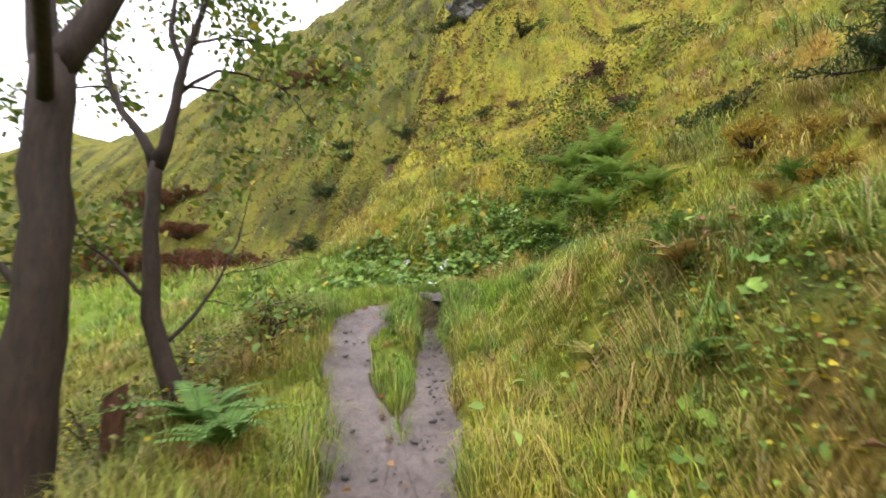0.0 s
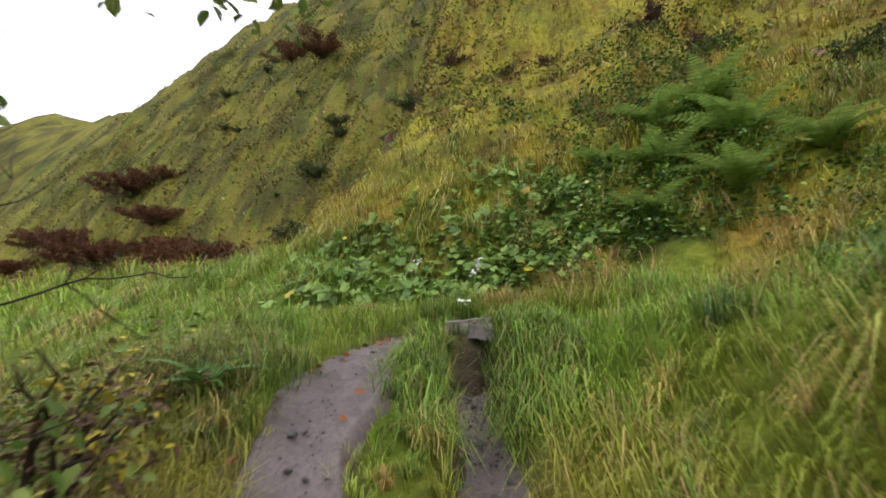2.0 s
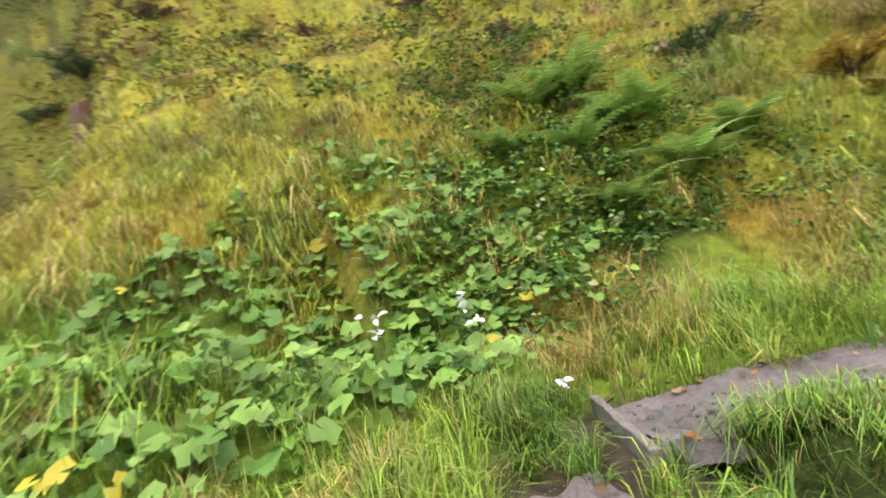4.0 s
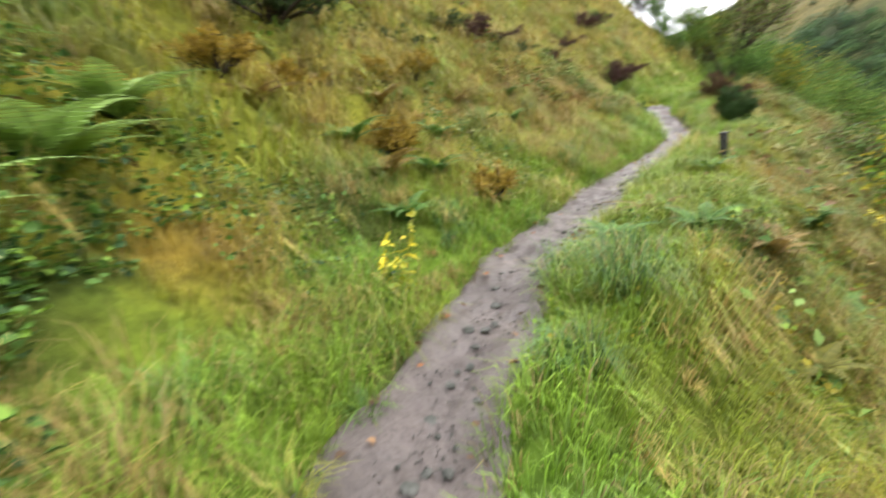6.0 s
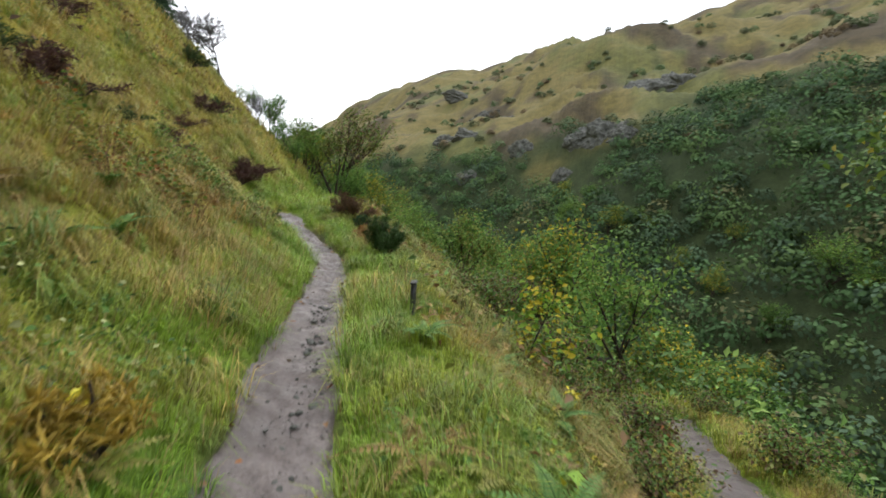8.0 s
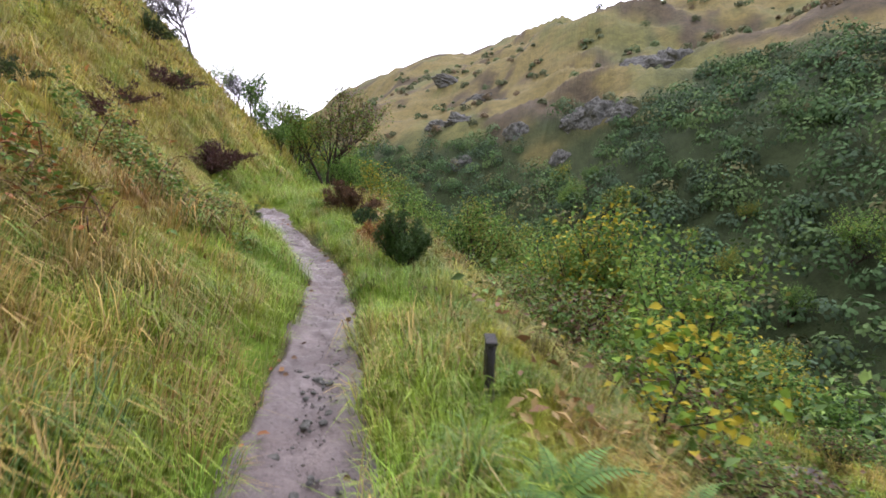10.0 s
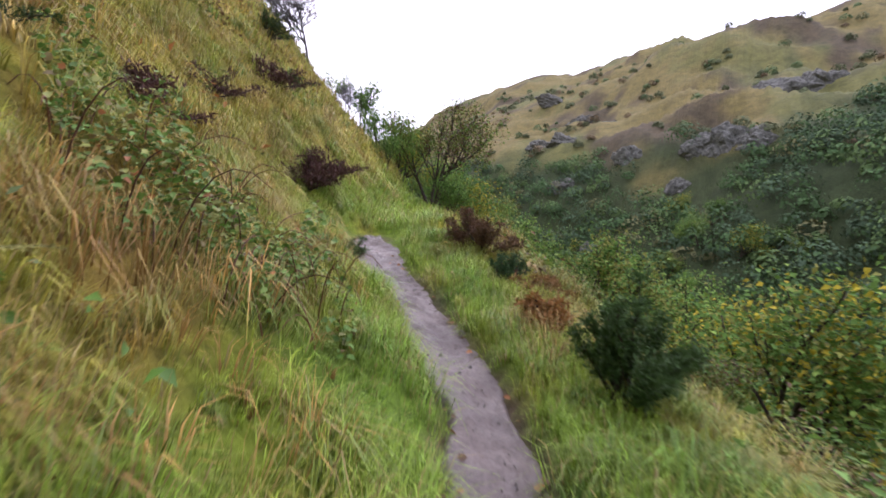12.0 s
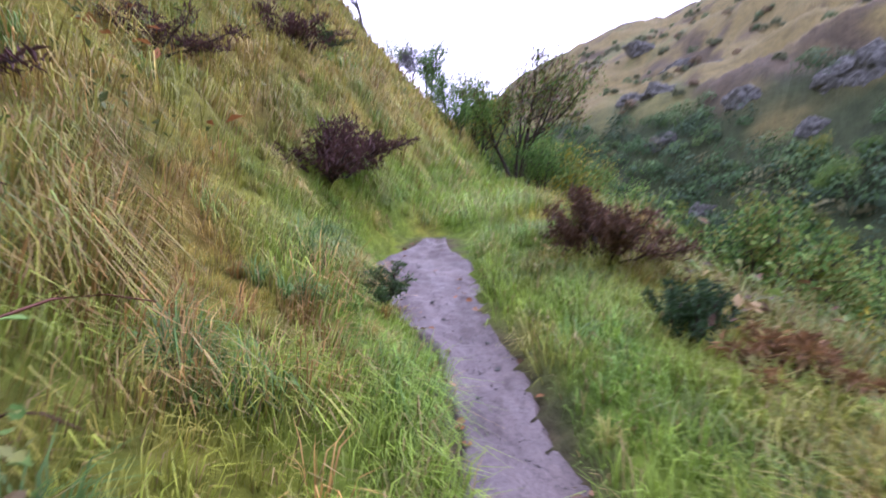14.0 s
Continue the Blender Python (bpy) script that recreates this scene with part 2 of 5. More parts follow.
def hues(x, y, n):
    """Turf colour by place, with n random numbers in 0..1 to vary it: lush by the path, straw and moss up the bank."""
    d, _, s, side = to_line(x, y, CONTOUR)
    d1 = to_line(x, y, LOWER)[0]
    up = side > 0
    lush = np.array((0.21, 0.36, 0.04))
    mid = np.array((0.34, 0.38, 0.05))
    moss = np.array((0.45, 0.40, 0.04))
    straw = np.array((0.54, 0.38, 0.10))
    rust = np.array((0.42, 0.23, 0.06))
    dark = np.array((0.07, 0.13, 0.03))
    near = np.minimum(d, np.where(up, 99, d1 + 0.75))
    g = np.clip(1 - step(0.7, 1.9, near) + 0.35 * lumps(x, y, 1.3), 0, 1)[:, None]
    patch = 0.5 + 0.5 * lumps(x + 3, y - 7, 2.6) + 0.35 * lumps(x, y, 0.9)
    c = mid + (moss - mid) * np.clip(patch, 0, 1)[:, None]
    c = c + (straw - c) * (np.clip(step(0.55, 1.2, patch) * 0.75 + (n > 0.83) * 0.7, 0, 1) * np.where(s > START_S + 3, 1.0, 0.6))[:, None]
    c = c + (rust - c) * (0.7 * step(0.45, 1.0, lumps(x - 5, y + 11, 1.9)) * np.where(s > START_S + 2, 1.0, 0.5))[:, None]
    c = c + (dark - c) * (0.8 * step(0.35, 0.8, lumps(x + 21, y + 2, 2.3) + 0.4 * lumps(x, y - 3, 0.8)))[:, None]
    brown = np.array((0.16, 0.095, 0.045))
    c = c + (brown - c) * (0.8 * step(0.6, 1.0, lumps(x - 31, y + 6, 3.4) + 0.4 * lumps(x + 8, y, 1.0)) * step(2.5, 5, d))[:, None]
    warm = np.where((lumps(x - 1, y + 2, 0.9) + 0.6 * lumps(x, y, 0.35) > 0.15)[:, None], (0.50, 0.34, 0.10), (0.36, 0.36, 0.07))
    c = c + (warm - c) * (0.6 * up * step(0.9, 1.6, d) * step(START_S + 3, START_S + 5, s))[:, None]
    spur = (step(2.0, 4.5, d) * up * (1 - step(START_S + 1, START_S + 5, s)))[:, None]
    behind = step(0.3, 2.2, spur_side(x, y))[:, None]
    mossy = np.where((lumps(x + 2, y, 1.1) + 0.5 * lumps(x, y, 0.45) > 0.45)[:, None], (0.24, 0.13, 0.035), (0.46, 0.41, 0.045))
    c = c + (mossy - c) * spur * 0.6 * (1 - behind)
    # darker tones coloured in behind the crest, so the spur's edge shows
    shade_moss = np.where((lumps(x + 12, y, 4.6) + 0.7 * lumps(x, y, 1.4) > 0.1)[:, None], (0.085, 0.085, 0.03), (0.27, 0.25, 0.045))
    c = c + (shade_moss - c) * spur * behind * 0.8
    hollow = (step(1.5, 2.3, -x) * (1 - step(9, 12, y)))[:, None]
    c = c + (np.array((0.15, 0.17, 0.04)) - c) * hollow * 0.6
    slope = (~up * step(1.3, 2.4, d) * step(START_S + 2, START_S + 4, s) * step(1.0, 1.8, d1))[:, None]
    litter = np.where((lumps(x - 8, y, 0.8) + 0.6 * lumps(x, y + 3, 0.3) > 0.2)[:, None], (0.22, 0.13, 0.05), (0.17, 0.19, 0.045))
    c = c + (litter - c) * slope * 0.7
    c = c + (lush * (0.85 + 0.5 * n[:, None]) - c) * g * 0.85
    return c

def finish(name, verts, faces_flat, sizes, mats, tint=None, smooth=False, parent=None):
    """One mesh object out of arrays."""
    me = bpy.data.meshes.new(name)
    verts = np.asarray(verts, np.float32)
    me.vertices.add(len(verts))
    me.vertices.foreach_set("co", verts.ravel())
    faces_flat, sizes = np.asarray(faces_flat, np.int32), np.asarray(sizes, np.int32)
    me.loops.add(len(faces_flat))
    me.loops.foreach_set("vertex_index", faces_flat)
    me.polygons.add(len(sizes))
    me.polygons.foreach_set("loop_start", np.concatenate(([0], np.cumsum(sizes)[:-1])).astype(np.int32))
    if smooth:
        me.polygons.foreach_set("use_smooth", np.ones(len(sizes), bool))
    me.update(calc_edges=True)
    if tint is not None:
        a = me.color_attributes.new("tint", 'FLOAT_COLOR', 'POINT')
        a.data.foreach_set("color", np.concatenate([np.asarray(tint, np.float32), np.ones((len(tint), 1), np.float32)], 1).ravel())
    me.materials.append(mats)
    ob = new(name, me)
    if parent is not None:
        ob.parent = parent
    return ob

def wood_line(x, y):
    """How far up the other side of the valley the woods reach."""
    return 53 + 25 * step(0.02, 0.3, -np.arctan2(x - 3, -y)) + 5 * lumps(x, y, 15.0)

# ground: one sheet, fine by the paths and coarse towards the skyline
def axis(centre, n, k, fine):
    i = np.arange(-n, n + 1)
    return centre + fine / k * np.sinh(k * i)

gx, gy = axis(2.5, 215, 0.0270, 0.09), axis(2.5, 225, 0.0262, 0.09)
X, Y = np.meshgrid(gx, gy)
xf, yf = X.ravel(), Y.ravel()
Z = land(xf, yf)
nx, ny = len(gx), len(gy)
i0 = (np.arange(ny - 1)[:, None] * nx + np.arange(nx - 1)[None, :]).ravel()
quads = np.stack([i0, i0 + 1, i0 + nx + 1, i0 + nx], 1)
# turf takes a darker tone of the same hues as its blades
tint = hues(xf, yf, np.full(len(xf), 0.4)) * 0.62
dd, _, _, ss = to_line(xf, yf, CONTOUR)
far_w = np.where(ss < 0, step(25, 60, dd), step(22, 60, dd))[:, None]
heath_w = step(0.1, 0.75, lumps(xf * 0.6, yf, 34.0) + 0.5 * lumps(xf, yf, 11.0))[:, None]
brown = np.array((0.175, 0.145, 0.06)) * (1 - heath_w) + np.array((0.085, 0.068, 0.045)) * heath_w
green_w = step(0.2, 0.9, lumps(xf + 70, yf * 0.7, 55.0) + 0.3 * lumps(xf, yf, 9.0))[:, None]
brown = brown + (np.array((0.115, 0.135, 0.05)) - brown) * 0.6 * green_w
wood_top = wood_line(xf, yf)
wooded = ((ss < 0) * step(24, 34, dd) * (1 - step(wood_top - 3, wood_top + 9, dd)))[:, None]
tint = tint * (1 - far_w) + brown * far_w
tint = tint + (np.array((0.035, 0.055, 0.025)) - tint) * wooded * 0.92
bare = np.minimum(to_line(xf, yf, RUT_R)[0] - 0.16, np.minimum(to_line(xf, yf, np.array(UPPER))[0] - 0.28, to_line(xf, yf, RUT_L)[0] - 0.22))
tint = tint + (np.array((0.10, 0.075, 0.055)) - tint) * (1 - step(0.0, 0.15, bare))[:, None]
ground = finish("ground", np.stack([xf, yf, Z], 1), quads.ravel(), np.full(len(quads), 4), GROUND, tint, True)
tagged(ground, "grassy and mossy hillside falling into a wooded valley", "ground", kind="structure")

# trodden paths: strips of mud with footprints and ragged edges
def path_strip(name, line, half, label, thin=0):
    line = np.array(line)
    seg = np.linalg.norm(np.diff(line[:, :2], axis=0), axis=1)
    run = np.concatenate(([0], np.cumsum(seg)))
    s = np.arange(0, run[-1], 0.035)
    k = np.exp(-0.5 * (np.arange(-14, 15) / 6.0) ** 2)
    k /= k.sum()
    c = np.stack([np.convolve(np.pad(np.interp(s, run, line[:, j]), 14, mode="reflect", reflect_type="odd"), k, "valid") for j in range(3)], 1)
    t = np.gradient(c[:, :2], axis=0)
    t /= np.linalg.norm(t, axis=1)[:, None]
    nrm = np.stack([-t[:, 1], t[:, 0]], 1)
    u = np.linspace(-1, 1, 27)
    wid = half - 0.09 * thin * step(7.5, 10.5, s) - 0.15 * thin * (1 - step(0.0, 1.2, s)) + thin * (0.26 * step(run[-1] - 3.4, run[-1] - 1.8, s) - 0.42 * step(run[-1] - 1.3, run[-1], s)) + 0.04 * np.sin(s * 2.1) + 0.03 * np.sin(s * 5.3 + 1)
    px = c[:, 0, None] + nrm[:, 0, None] * u * wid[:, None] * 1.25
    py = c[:, 1, None] + nrm[:, 1, None] * u * wid[:, None] * 1.25
    pz = c[:, 2, None] + 0.05 * u ** 2 - 0.12 * np.maximum(np.abs(u) - 0.8, 0) / 0.2
    pz = pz + 0.011 * lumps(px, py, 0.22) + 0.006 * lumps(px + 4, py, 0.09) + 0.014 * lumps(px, py, 0.7) - 0.02
    n, m = px.shape
    i = (np.arange(n - 1)[:, None] * m + np.arange(m - 1)[None, :]).ravel()
    q = np.stack([i, i + m, i + m + 1, i + 1], 1)
    ob = finish(name, np.stack([px.ravel(), py.ravel(), pz.ravel()], 1), q.ravel(), np.full(len(q), 4), MUD, None, True)
    return tagged(ob, label, "path", kind="structure")

path_strip("path_upper", UPPER, 0.36, "narrow muddy footpath along the steep hillside", 1)
path_strip("path_lower", TRUNK, 0.40, "muddy footpath climbing to the step")
path_strip("path_rut_left", RUT_L, 0.24, "muddy rut of the footpath beside a grass strip")
path_strip("path_rut_right", RUT_R, 0.21, "muddy rut of the footpath below the timber step")

# ---- grass ----
def tufts(name, cx, cy, blades, height, width, spread, droop, tint_of, label, mat=BLADE, lean0=0.25):
    """Tussocks: at each centre some curved blades of three faces, leaning outwards."""
    n = len(cx)
    hue = tint_of(cx, cy, RNG.random(n)) * RNG.uniform(0.62, 1.38, (n, 1))
    size = RNG.uniform(0.6, 1.35, n) * np.clip(0.95 + 0.5 * lumps(cx - 2, cy + 4, 1.5), 0.45, 1.5)
    rep = lambda a: np.repeat(a, blades, axis=0)
    N = n * blades
    az = RNG.uniform(0, 6.283, N)
    r = spread * np.sqrt(RNG.random(N)) * rep(size)
    x, y = rep(cx) + r * np.cos(az), rep(cy) + r * np.sin(az)
    keep = ~on_path(x, y, -0.02)
    x, y, az, hue2, size2, r = x[keep], y[keep], az[keep], rep(hue)[keep], rep(size)[keep], r[keep]
    N = len(x)
    z = land(x, y) - 0.015
    dc, _, sc, sidec = to_line(x, y, CONTOUR)
    short = 1 - 0.5 * step(2.5, 5, dc) * (sidec > 0) * (1 - step(START_S + 1, START_S + 5, sc))
    h = height * size2 * RNG.uniform(0.55, 1.25, N) * short
    w = width * RNG.uniform(0.6, 1.3, N)
    lean = np.clip(lean0 + 0.9 * r / max(spread, 1e-3) * 0.5 + RNG.normal(0, 0.16, N), 0.05, 1.4) * droop
    az = az + RNG.normal(0, 0.7, N)
    # blades also hang downhill
    e = 0.15
    gx_, gy_ = (land(x + e, y, False) - land(x - e, y, False)) / (2 * e), (land(x, y + e, False) - land(x, y - e, False)) / (2 * e)
    ox, oy = np.cos(az) * lean - 0.5 * gx_ * droop, np.sin(az) * lean - 0.5 * gy_ * droop
    bend = np.hypot(ox, oy)
    cap = 1 / np.sqrt(1 + (bend / 0.85) ** 2)
    ox, oy = ox * cap, oy * cap
    sx, sy = -np.sin(az), np.cos(az)
    root = np.stack([x, y, z], 1)
    sidev = np.stack([sx, sy, np.zeros(N)], 1) * (w / 2)[:, None]
    mid = root + np.stack([ox * 0.42 * h, oy * 0.42 * h, h * (0.74 - 0.22 * bend * cap)], 1)
    tip = root + np.stack([ox * 1.15 * h, oy * 1.15 * h, h * np.clip(1.05 - 0.45 * bend ** 1.4, -0.05, 1.05)], 1)
    v = np.stack([root - sidev, root + sidev, mid + sidev * 0.8, mid - sidev * 0.8, tip], 1).reshape(-1, 3)
    b = np.arange(N)[:, None] * 5
    f = np.concatenate([b + 0, b + 1, b + 2, b + 3, b + 3, b + 2, b + 4], 1).ravel()
    sizes = np.tile([4, 3], N)
    col = hue2 * RNG.uniform(0.7, 1.3, (N, 1))
    dry = (RNG.random(N) > 0.9)[:, None]
    col = np.where(dry, np.array((0.40, 0.30, 0.12)) * RNG.uniform(0.7, 1.2, (N, 1)), col)
    # each blade runs from a darker root to a lighter tip
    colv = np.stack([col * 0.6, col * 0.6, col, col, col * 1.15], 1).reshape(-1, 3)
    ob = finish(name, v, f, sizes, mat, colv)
    return tagged(ob, label, "grass", kind="stuff")

def ring(n, lo, hi, xmin, xmax, ymin, ymax, thin=None):
    """Random places whose distance from the walked line lies between lo and hi."""
    x, y = RNG.uniform(xmin, xmax, n), RNG.uniform(ymin, ymax, n)
    d = np.minimum(to_line(x, y, WALKED)[0], 1e9)
    k = (d >= lo) & (d < hi)
    x, y = x[k], y[k]
    thick = (((x - 2.3) / 1.4) ** 2 + ((y - 7.75) / 1.2) ** 2 < 1) | (((x - 0.0) / 1.7) ** 2 + ((y - 8.4) / 0.7) ** 2 < 1) | (((x - 7.3) / 0.8) ** 2 + ((y + 1.15) / 0.75) ** 2 < 1)
    below_step = (np.abs(x + 0.24) < 0.16) & (y > 6.3) & (y < 6.8)
    k = ~on_path(x, y, 0.03) & ~below_step & (~thick | (RNG.random(len(x)) < 0.25))
    return x[k], y[k]

WALKED = np.array([(-0.1, 0.5, 0), (-0.4, 3.3, 0), (-1.3, 5.3, 0), (-1.2, 6.5, 0), (0.5, 6.2, 0), (3.2, 2.7, 0), (5.0, 0.4, 0), (7.0, -3.2, 0), (9.0, -6.0, 0)])
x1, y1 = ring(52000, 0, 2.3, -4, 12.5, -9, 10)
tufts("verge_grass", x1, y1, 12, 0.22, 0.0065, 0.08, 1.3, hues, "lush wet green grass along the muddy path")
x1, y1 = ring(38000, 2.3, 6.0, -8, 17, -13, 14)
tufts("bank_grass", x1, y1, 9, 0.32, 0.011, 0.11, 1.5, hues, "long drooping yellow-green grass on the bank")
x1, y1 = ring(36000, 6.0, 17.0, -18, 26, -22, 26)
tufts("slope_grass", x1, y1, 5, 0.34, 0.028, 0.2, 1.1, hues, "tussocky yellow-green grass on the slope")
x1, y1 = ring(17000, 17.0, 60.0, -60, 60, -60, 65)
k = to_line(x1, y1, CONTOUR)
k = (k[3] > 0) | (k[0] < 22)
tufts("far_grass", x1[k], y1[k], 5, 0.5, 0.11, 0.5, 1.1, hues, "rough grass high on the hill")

# ---- makers of things ----
EYES = np.array([r[1:4] for r in PATH])

def clear_of_walker(at, origin, room=0.8):
    """True for places (from the thing's foot) that a walker would not brush against."""
    p = at + np.array(origin)
    best = np.full(len(p), 1e9)
    for a, c in zip(EYES[:-1], EYES[1:]):
        u = np.clip(((p - a) @ (c - a)) / ((c - a) @ (c - a)), 0, 1)
        best = np.minimum(best, np.linalg.norm(p - a - u[:, None] * (c - a), axis=1))
    return best > room

def thing(name, x, y, z=None, rz=0.0, label="", category="", group=""):
    ob = new(name)
    ob.empty_display_size = 0.2
    ob.matrix_basis = pose(x, y, land_at(x, y) if z is None else z, 0, 0, rz)
    return tagged(ob, label, category, group)

class Bits:
    """Gathers loose faces and tints for one mesh."""
    def __init__(self):
        self.v, self.f, self.s, self.c, self.n = [], [], [], [], 0

    def add(self, v, faces, tint):
        """v: (k, 3); faces: lists of indices; tint: one colour or one for each vertex."""
        for f in faces:
            self.f.extend(i + self.n for i in f)
            self.s.append(len(f))
        self.v.append(np.asarray(v, float))
        self.c.append(np.broadcast_to(np.asarray(tint, float), (len(v), 3)))
        self.n += len(v)

    def batch(self, v, quad, tint):
        """v: (n, k, 3) alike pieces; quad: faces of one piece; tint: (n, 3)."""
        n, k, _ = v.shape
        base = np.arange(n)[:, None] * k + self.n
        flat = np.concatenate([base + np.array(q)[None, :] for q in quad], 1)
        self.f.extend(flat.ravel().tolist())
        self.s.extend([len(q) for q in quad] * n)
        self.v.append(v.reshape(-1, 3))
        self.c.append(np.repeat(tint, k, 0))
        self.n += n * k

    def done(self, name, mat, parent=None, label="", smooth=False):
        ob = finish(name, np.concatenate(self.v), self.f, self.s, mat, np.concatenate(self.c), smooth, parent)
        return tagged(ob, label) if label else ob

def tube(bits, pts, radii, sides=7, tint=(1, 1, 1), rough=0.0):
    pts = np.asarray(pts, float)
    t = np.gradient(pts, axis=0)
    t /= np.linalg.norm(t, axis=1)[:, None] + 1e-9
    ref = np.array((0.31, 0.95, 0.12))
    a = np.cross(t, ref)
    a /= np.linalg.norm(a, axis=1)[:, None] + 1e-9
    b = np.cross(t, a)
    ang = np.linspace(0, 2 * np.pi, sides, endpoint=False)
    r = np.asarray(radii)[:, None] * (1 + rough * RNG.normal(0, 1, (len(pts), sides)))
    v = pts[:, None] + a[:, None] * (np.cos(ang)[None, :] * r)[..., None] + b[:, None] * (np.sin(ang)[None, :] * r)[..., None]
    f = []
    for i in range(len(pts) - 1):
        for j in range(sides):
            k = (j + 1) % sides
            f.append((i * sides + j, i * sides + k, (i + 1) * sides + k, (i + 1) * sides + j))
    f.append(tuple(range(sides))[::-1])
    f.append(tuple((len(pts) - 1) * sides + j for j in range(sides)))
    bits.add(v.reshape(-1, 3), f, tint)

def unit(v):
    return v / (np.linalg.norm(v, axis=-1, keepdims=True) + 1e-9)

def leaves(bits, at, size, tints, droop=0.3, flat=0.5, slim=0.55, plain=False):
    """Folded pointed leaves at the given places, each facing its own way."""
    n = len(at)
    d = unit(RNG.normal(0, 1, (n, 3)) * (1, 1, 1 - flat) + (0, 0, -droop))
    up = unit(RNG.normal(0, 0.5, (n, 3)) + (0, 0, 1))
    side = unit(np.cross(d, up))
    nor = np.cross(side, d)
    L = size * RNG.uniform(0.6, 1.35, (n, 1))
    w, e = side * L * slim * 0.5, nor * L * RNG.uniform(0.02, 0.2, (n, 1))
    tip = at + d * L - nor * L * 0.12
    if plain:
        bits.batch(np.stack([at, at + d * L * 0.45 + w + e, tip, at + d * L * 0.45 - w + e], 1), [(0, 1, 2), (0, 2, 3)], tints)
    else:
        v = [at, at + d * L * 0.22 + w * 0.85 + e * 0.7, at + d * L * 0.62 + w * 0.85 + e, tip, at + d * L * 0.62 - w * 0.85 + e, at + d * L * 0.22 - w * 0.85 + e * 0.7]
        bits.batch(np.stack(v, 1), [(0, 1, 2, 3), (0, 3, 4, 5)], tints)

def mixtint(n, cols, weights, vary=0.25):
    cols = np.array(cols)
    k = RNG.choice(len(cols), n, p=np.array(weights) / sum(weights))
    return cols[k] * RNG.uniform(1 - vary, 1 + vary, (n, 1))

def grow(start, way, length, radius, depth, tips, twigs, curl=0.35, gravity=0.1, sides=6, forks=(2, 3), thin=0.5):
    """One limb and those that fork from it."""
    n = 6
    pts, d = [np.array(start, float)], unit(np.array(way, float))
    for _ in range(n):
        d = unit(d + RNG.normal(0, curl * 0.32, 3) + np.array((0, 0, gravity)) * 0.4)
        pts.append(pts[-1] + d * length / n)
    twigs.append((pts, np.linspace(radius, radius * 0.55, n + 1), sides))
    if depth == 0:
        tips.extend(pts[2:])
        return
    for _ in range(RNG.integers(forks[0], forks[1] + 1)):
        j = RNG.integers(3, n + 1)
        side = unit(np.cross(d, RNG.normal(0, 1, 3)))
        grow(pts[j], unit(d * 0.75 + side * RNG.uniform(0.5, 1.0)), length * RNG.uniform(0.55, 0.8), radius * thin, depth - 1, tips, twigs, curl, gravity, max(4, sides - 1), forks, thin)
    grow(pts[-1], d, length * 0.7, radius * (thin + 0.05), depth - 1, tips, twigs, curl, gravity, max(4, sides - 1), forks, thin)

def make_tree(name, x, y, height, radius, leafs, leaf, cols, weights, label, stems=1, lean=(0, 0), depth=3, cluster=0.35, group="", z=None, bark=None, curl=0.35, open_=0.45, thin=0.5, forks=(2, 3)):
    ob = thing(name, x, y, z, 0, label, "tree", group)
    tips = []
    for k in range(stems):
        twigs = []
        a = RNG.uniform(0, 6.28)
        spread = 0.35 if stems > 1 else 0.0
        way = (lean[0] + spread * math.cos(a), lean[1] + spread * math.sin(a), 1)
        grow((0.1 * math.cos(a) * (stems > 1), 0.1 * math.sin(a) * (stems > 1), -0.25), way, height * open_, radius, depth, tips, twigs, curl, forks=forks, thin=thin)
        bits = Bits()
        tube(bits, *twigs[0][:2], 9, rough=0.05)
        bits.done("trunk", bark or BARK, ob, smooth=True)
        bits = Bits()
        for t in twigs[1:]:
            tube(bits, t[0][::2] if len(twigs) > 12 else t[0], t[1][::2] if len(twigs) > 12 else t[1], max(3, t[2] - 2))
        tagged(bits.done("branchwork", bark or BARK, ob, smooth=True), kind="stuff")
    if leafs:
        tips = np.array(tips)
        at = tips[RNG.integers(0, len(tips), leafs)] + RNG.normal(0, cluster, (leafs, 3)) * (1, 1, 0.75)
        bits = Bits()
        leaves(bits, at, leaf, mixtint(leafs, cols, weights, 0.12), slim=0.7, plain=True)
        tagged(bits.done("crown", CROWN, ob), kind="stuff")
    return ob

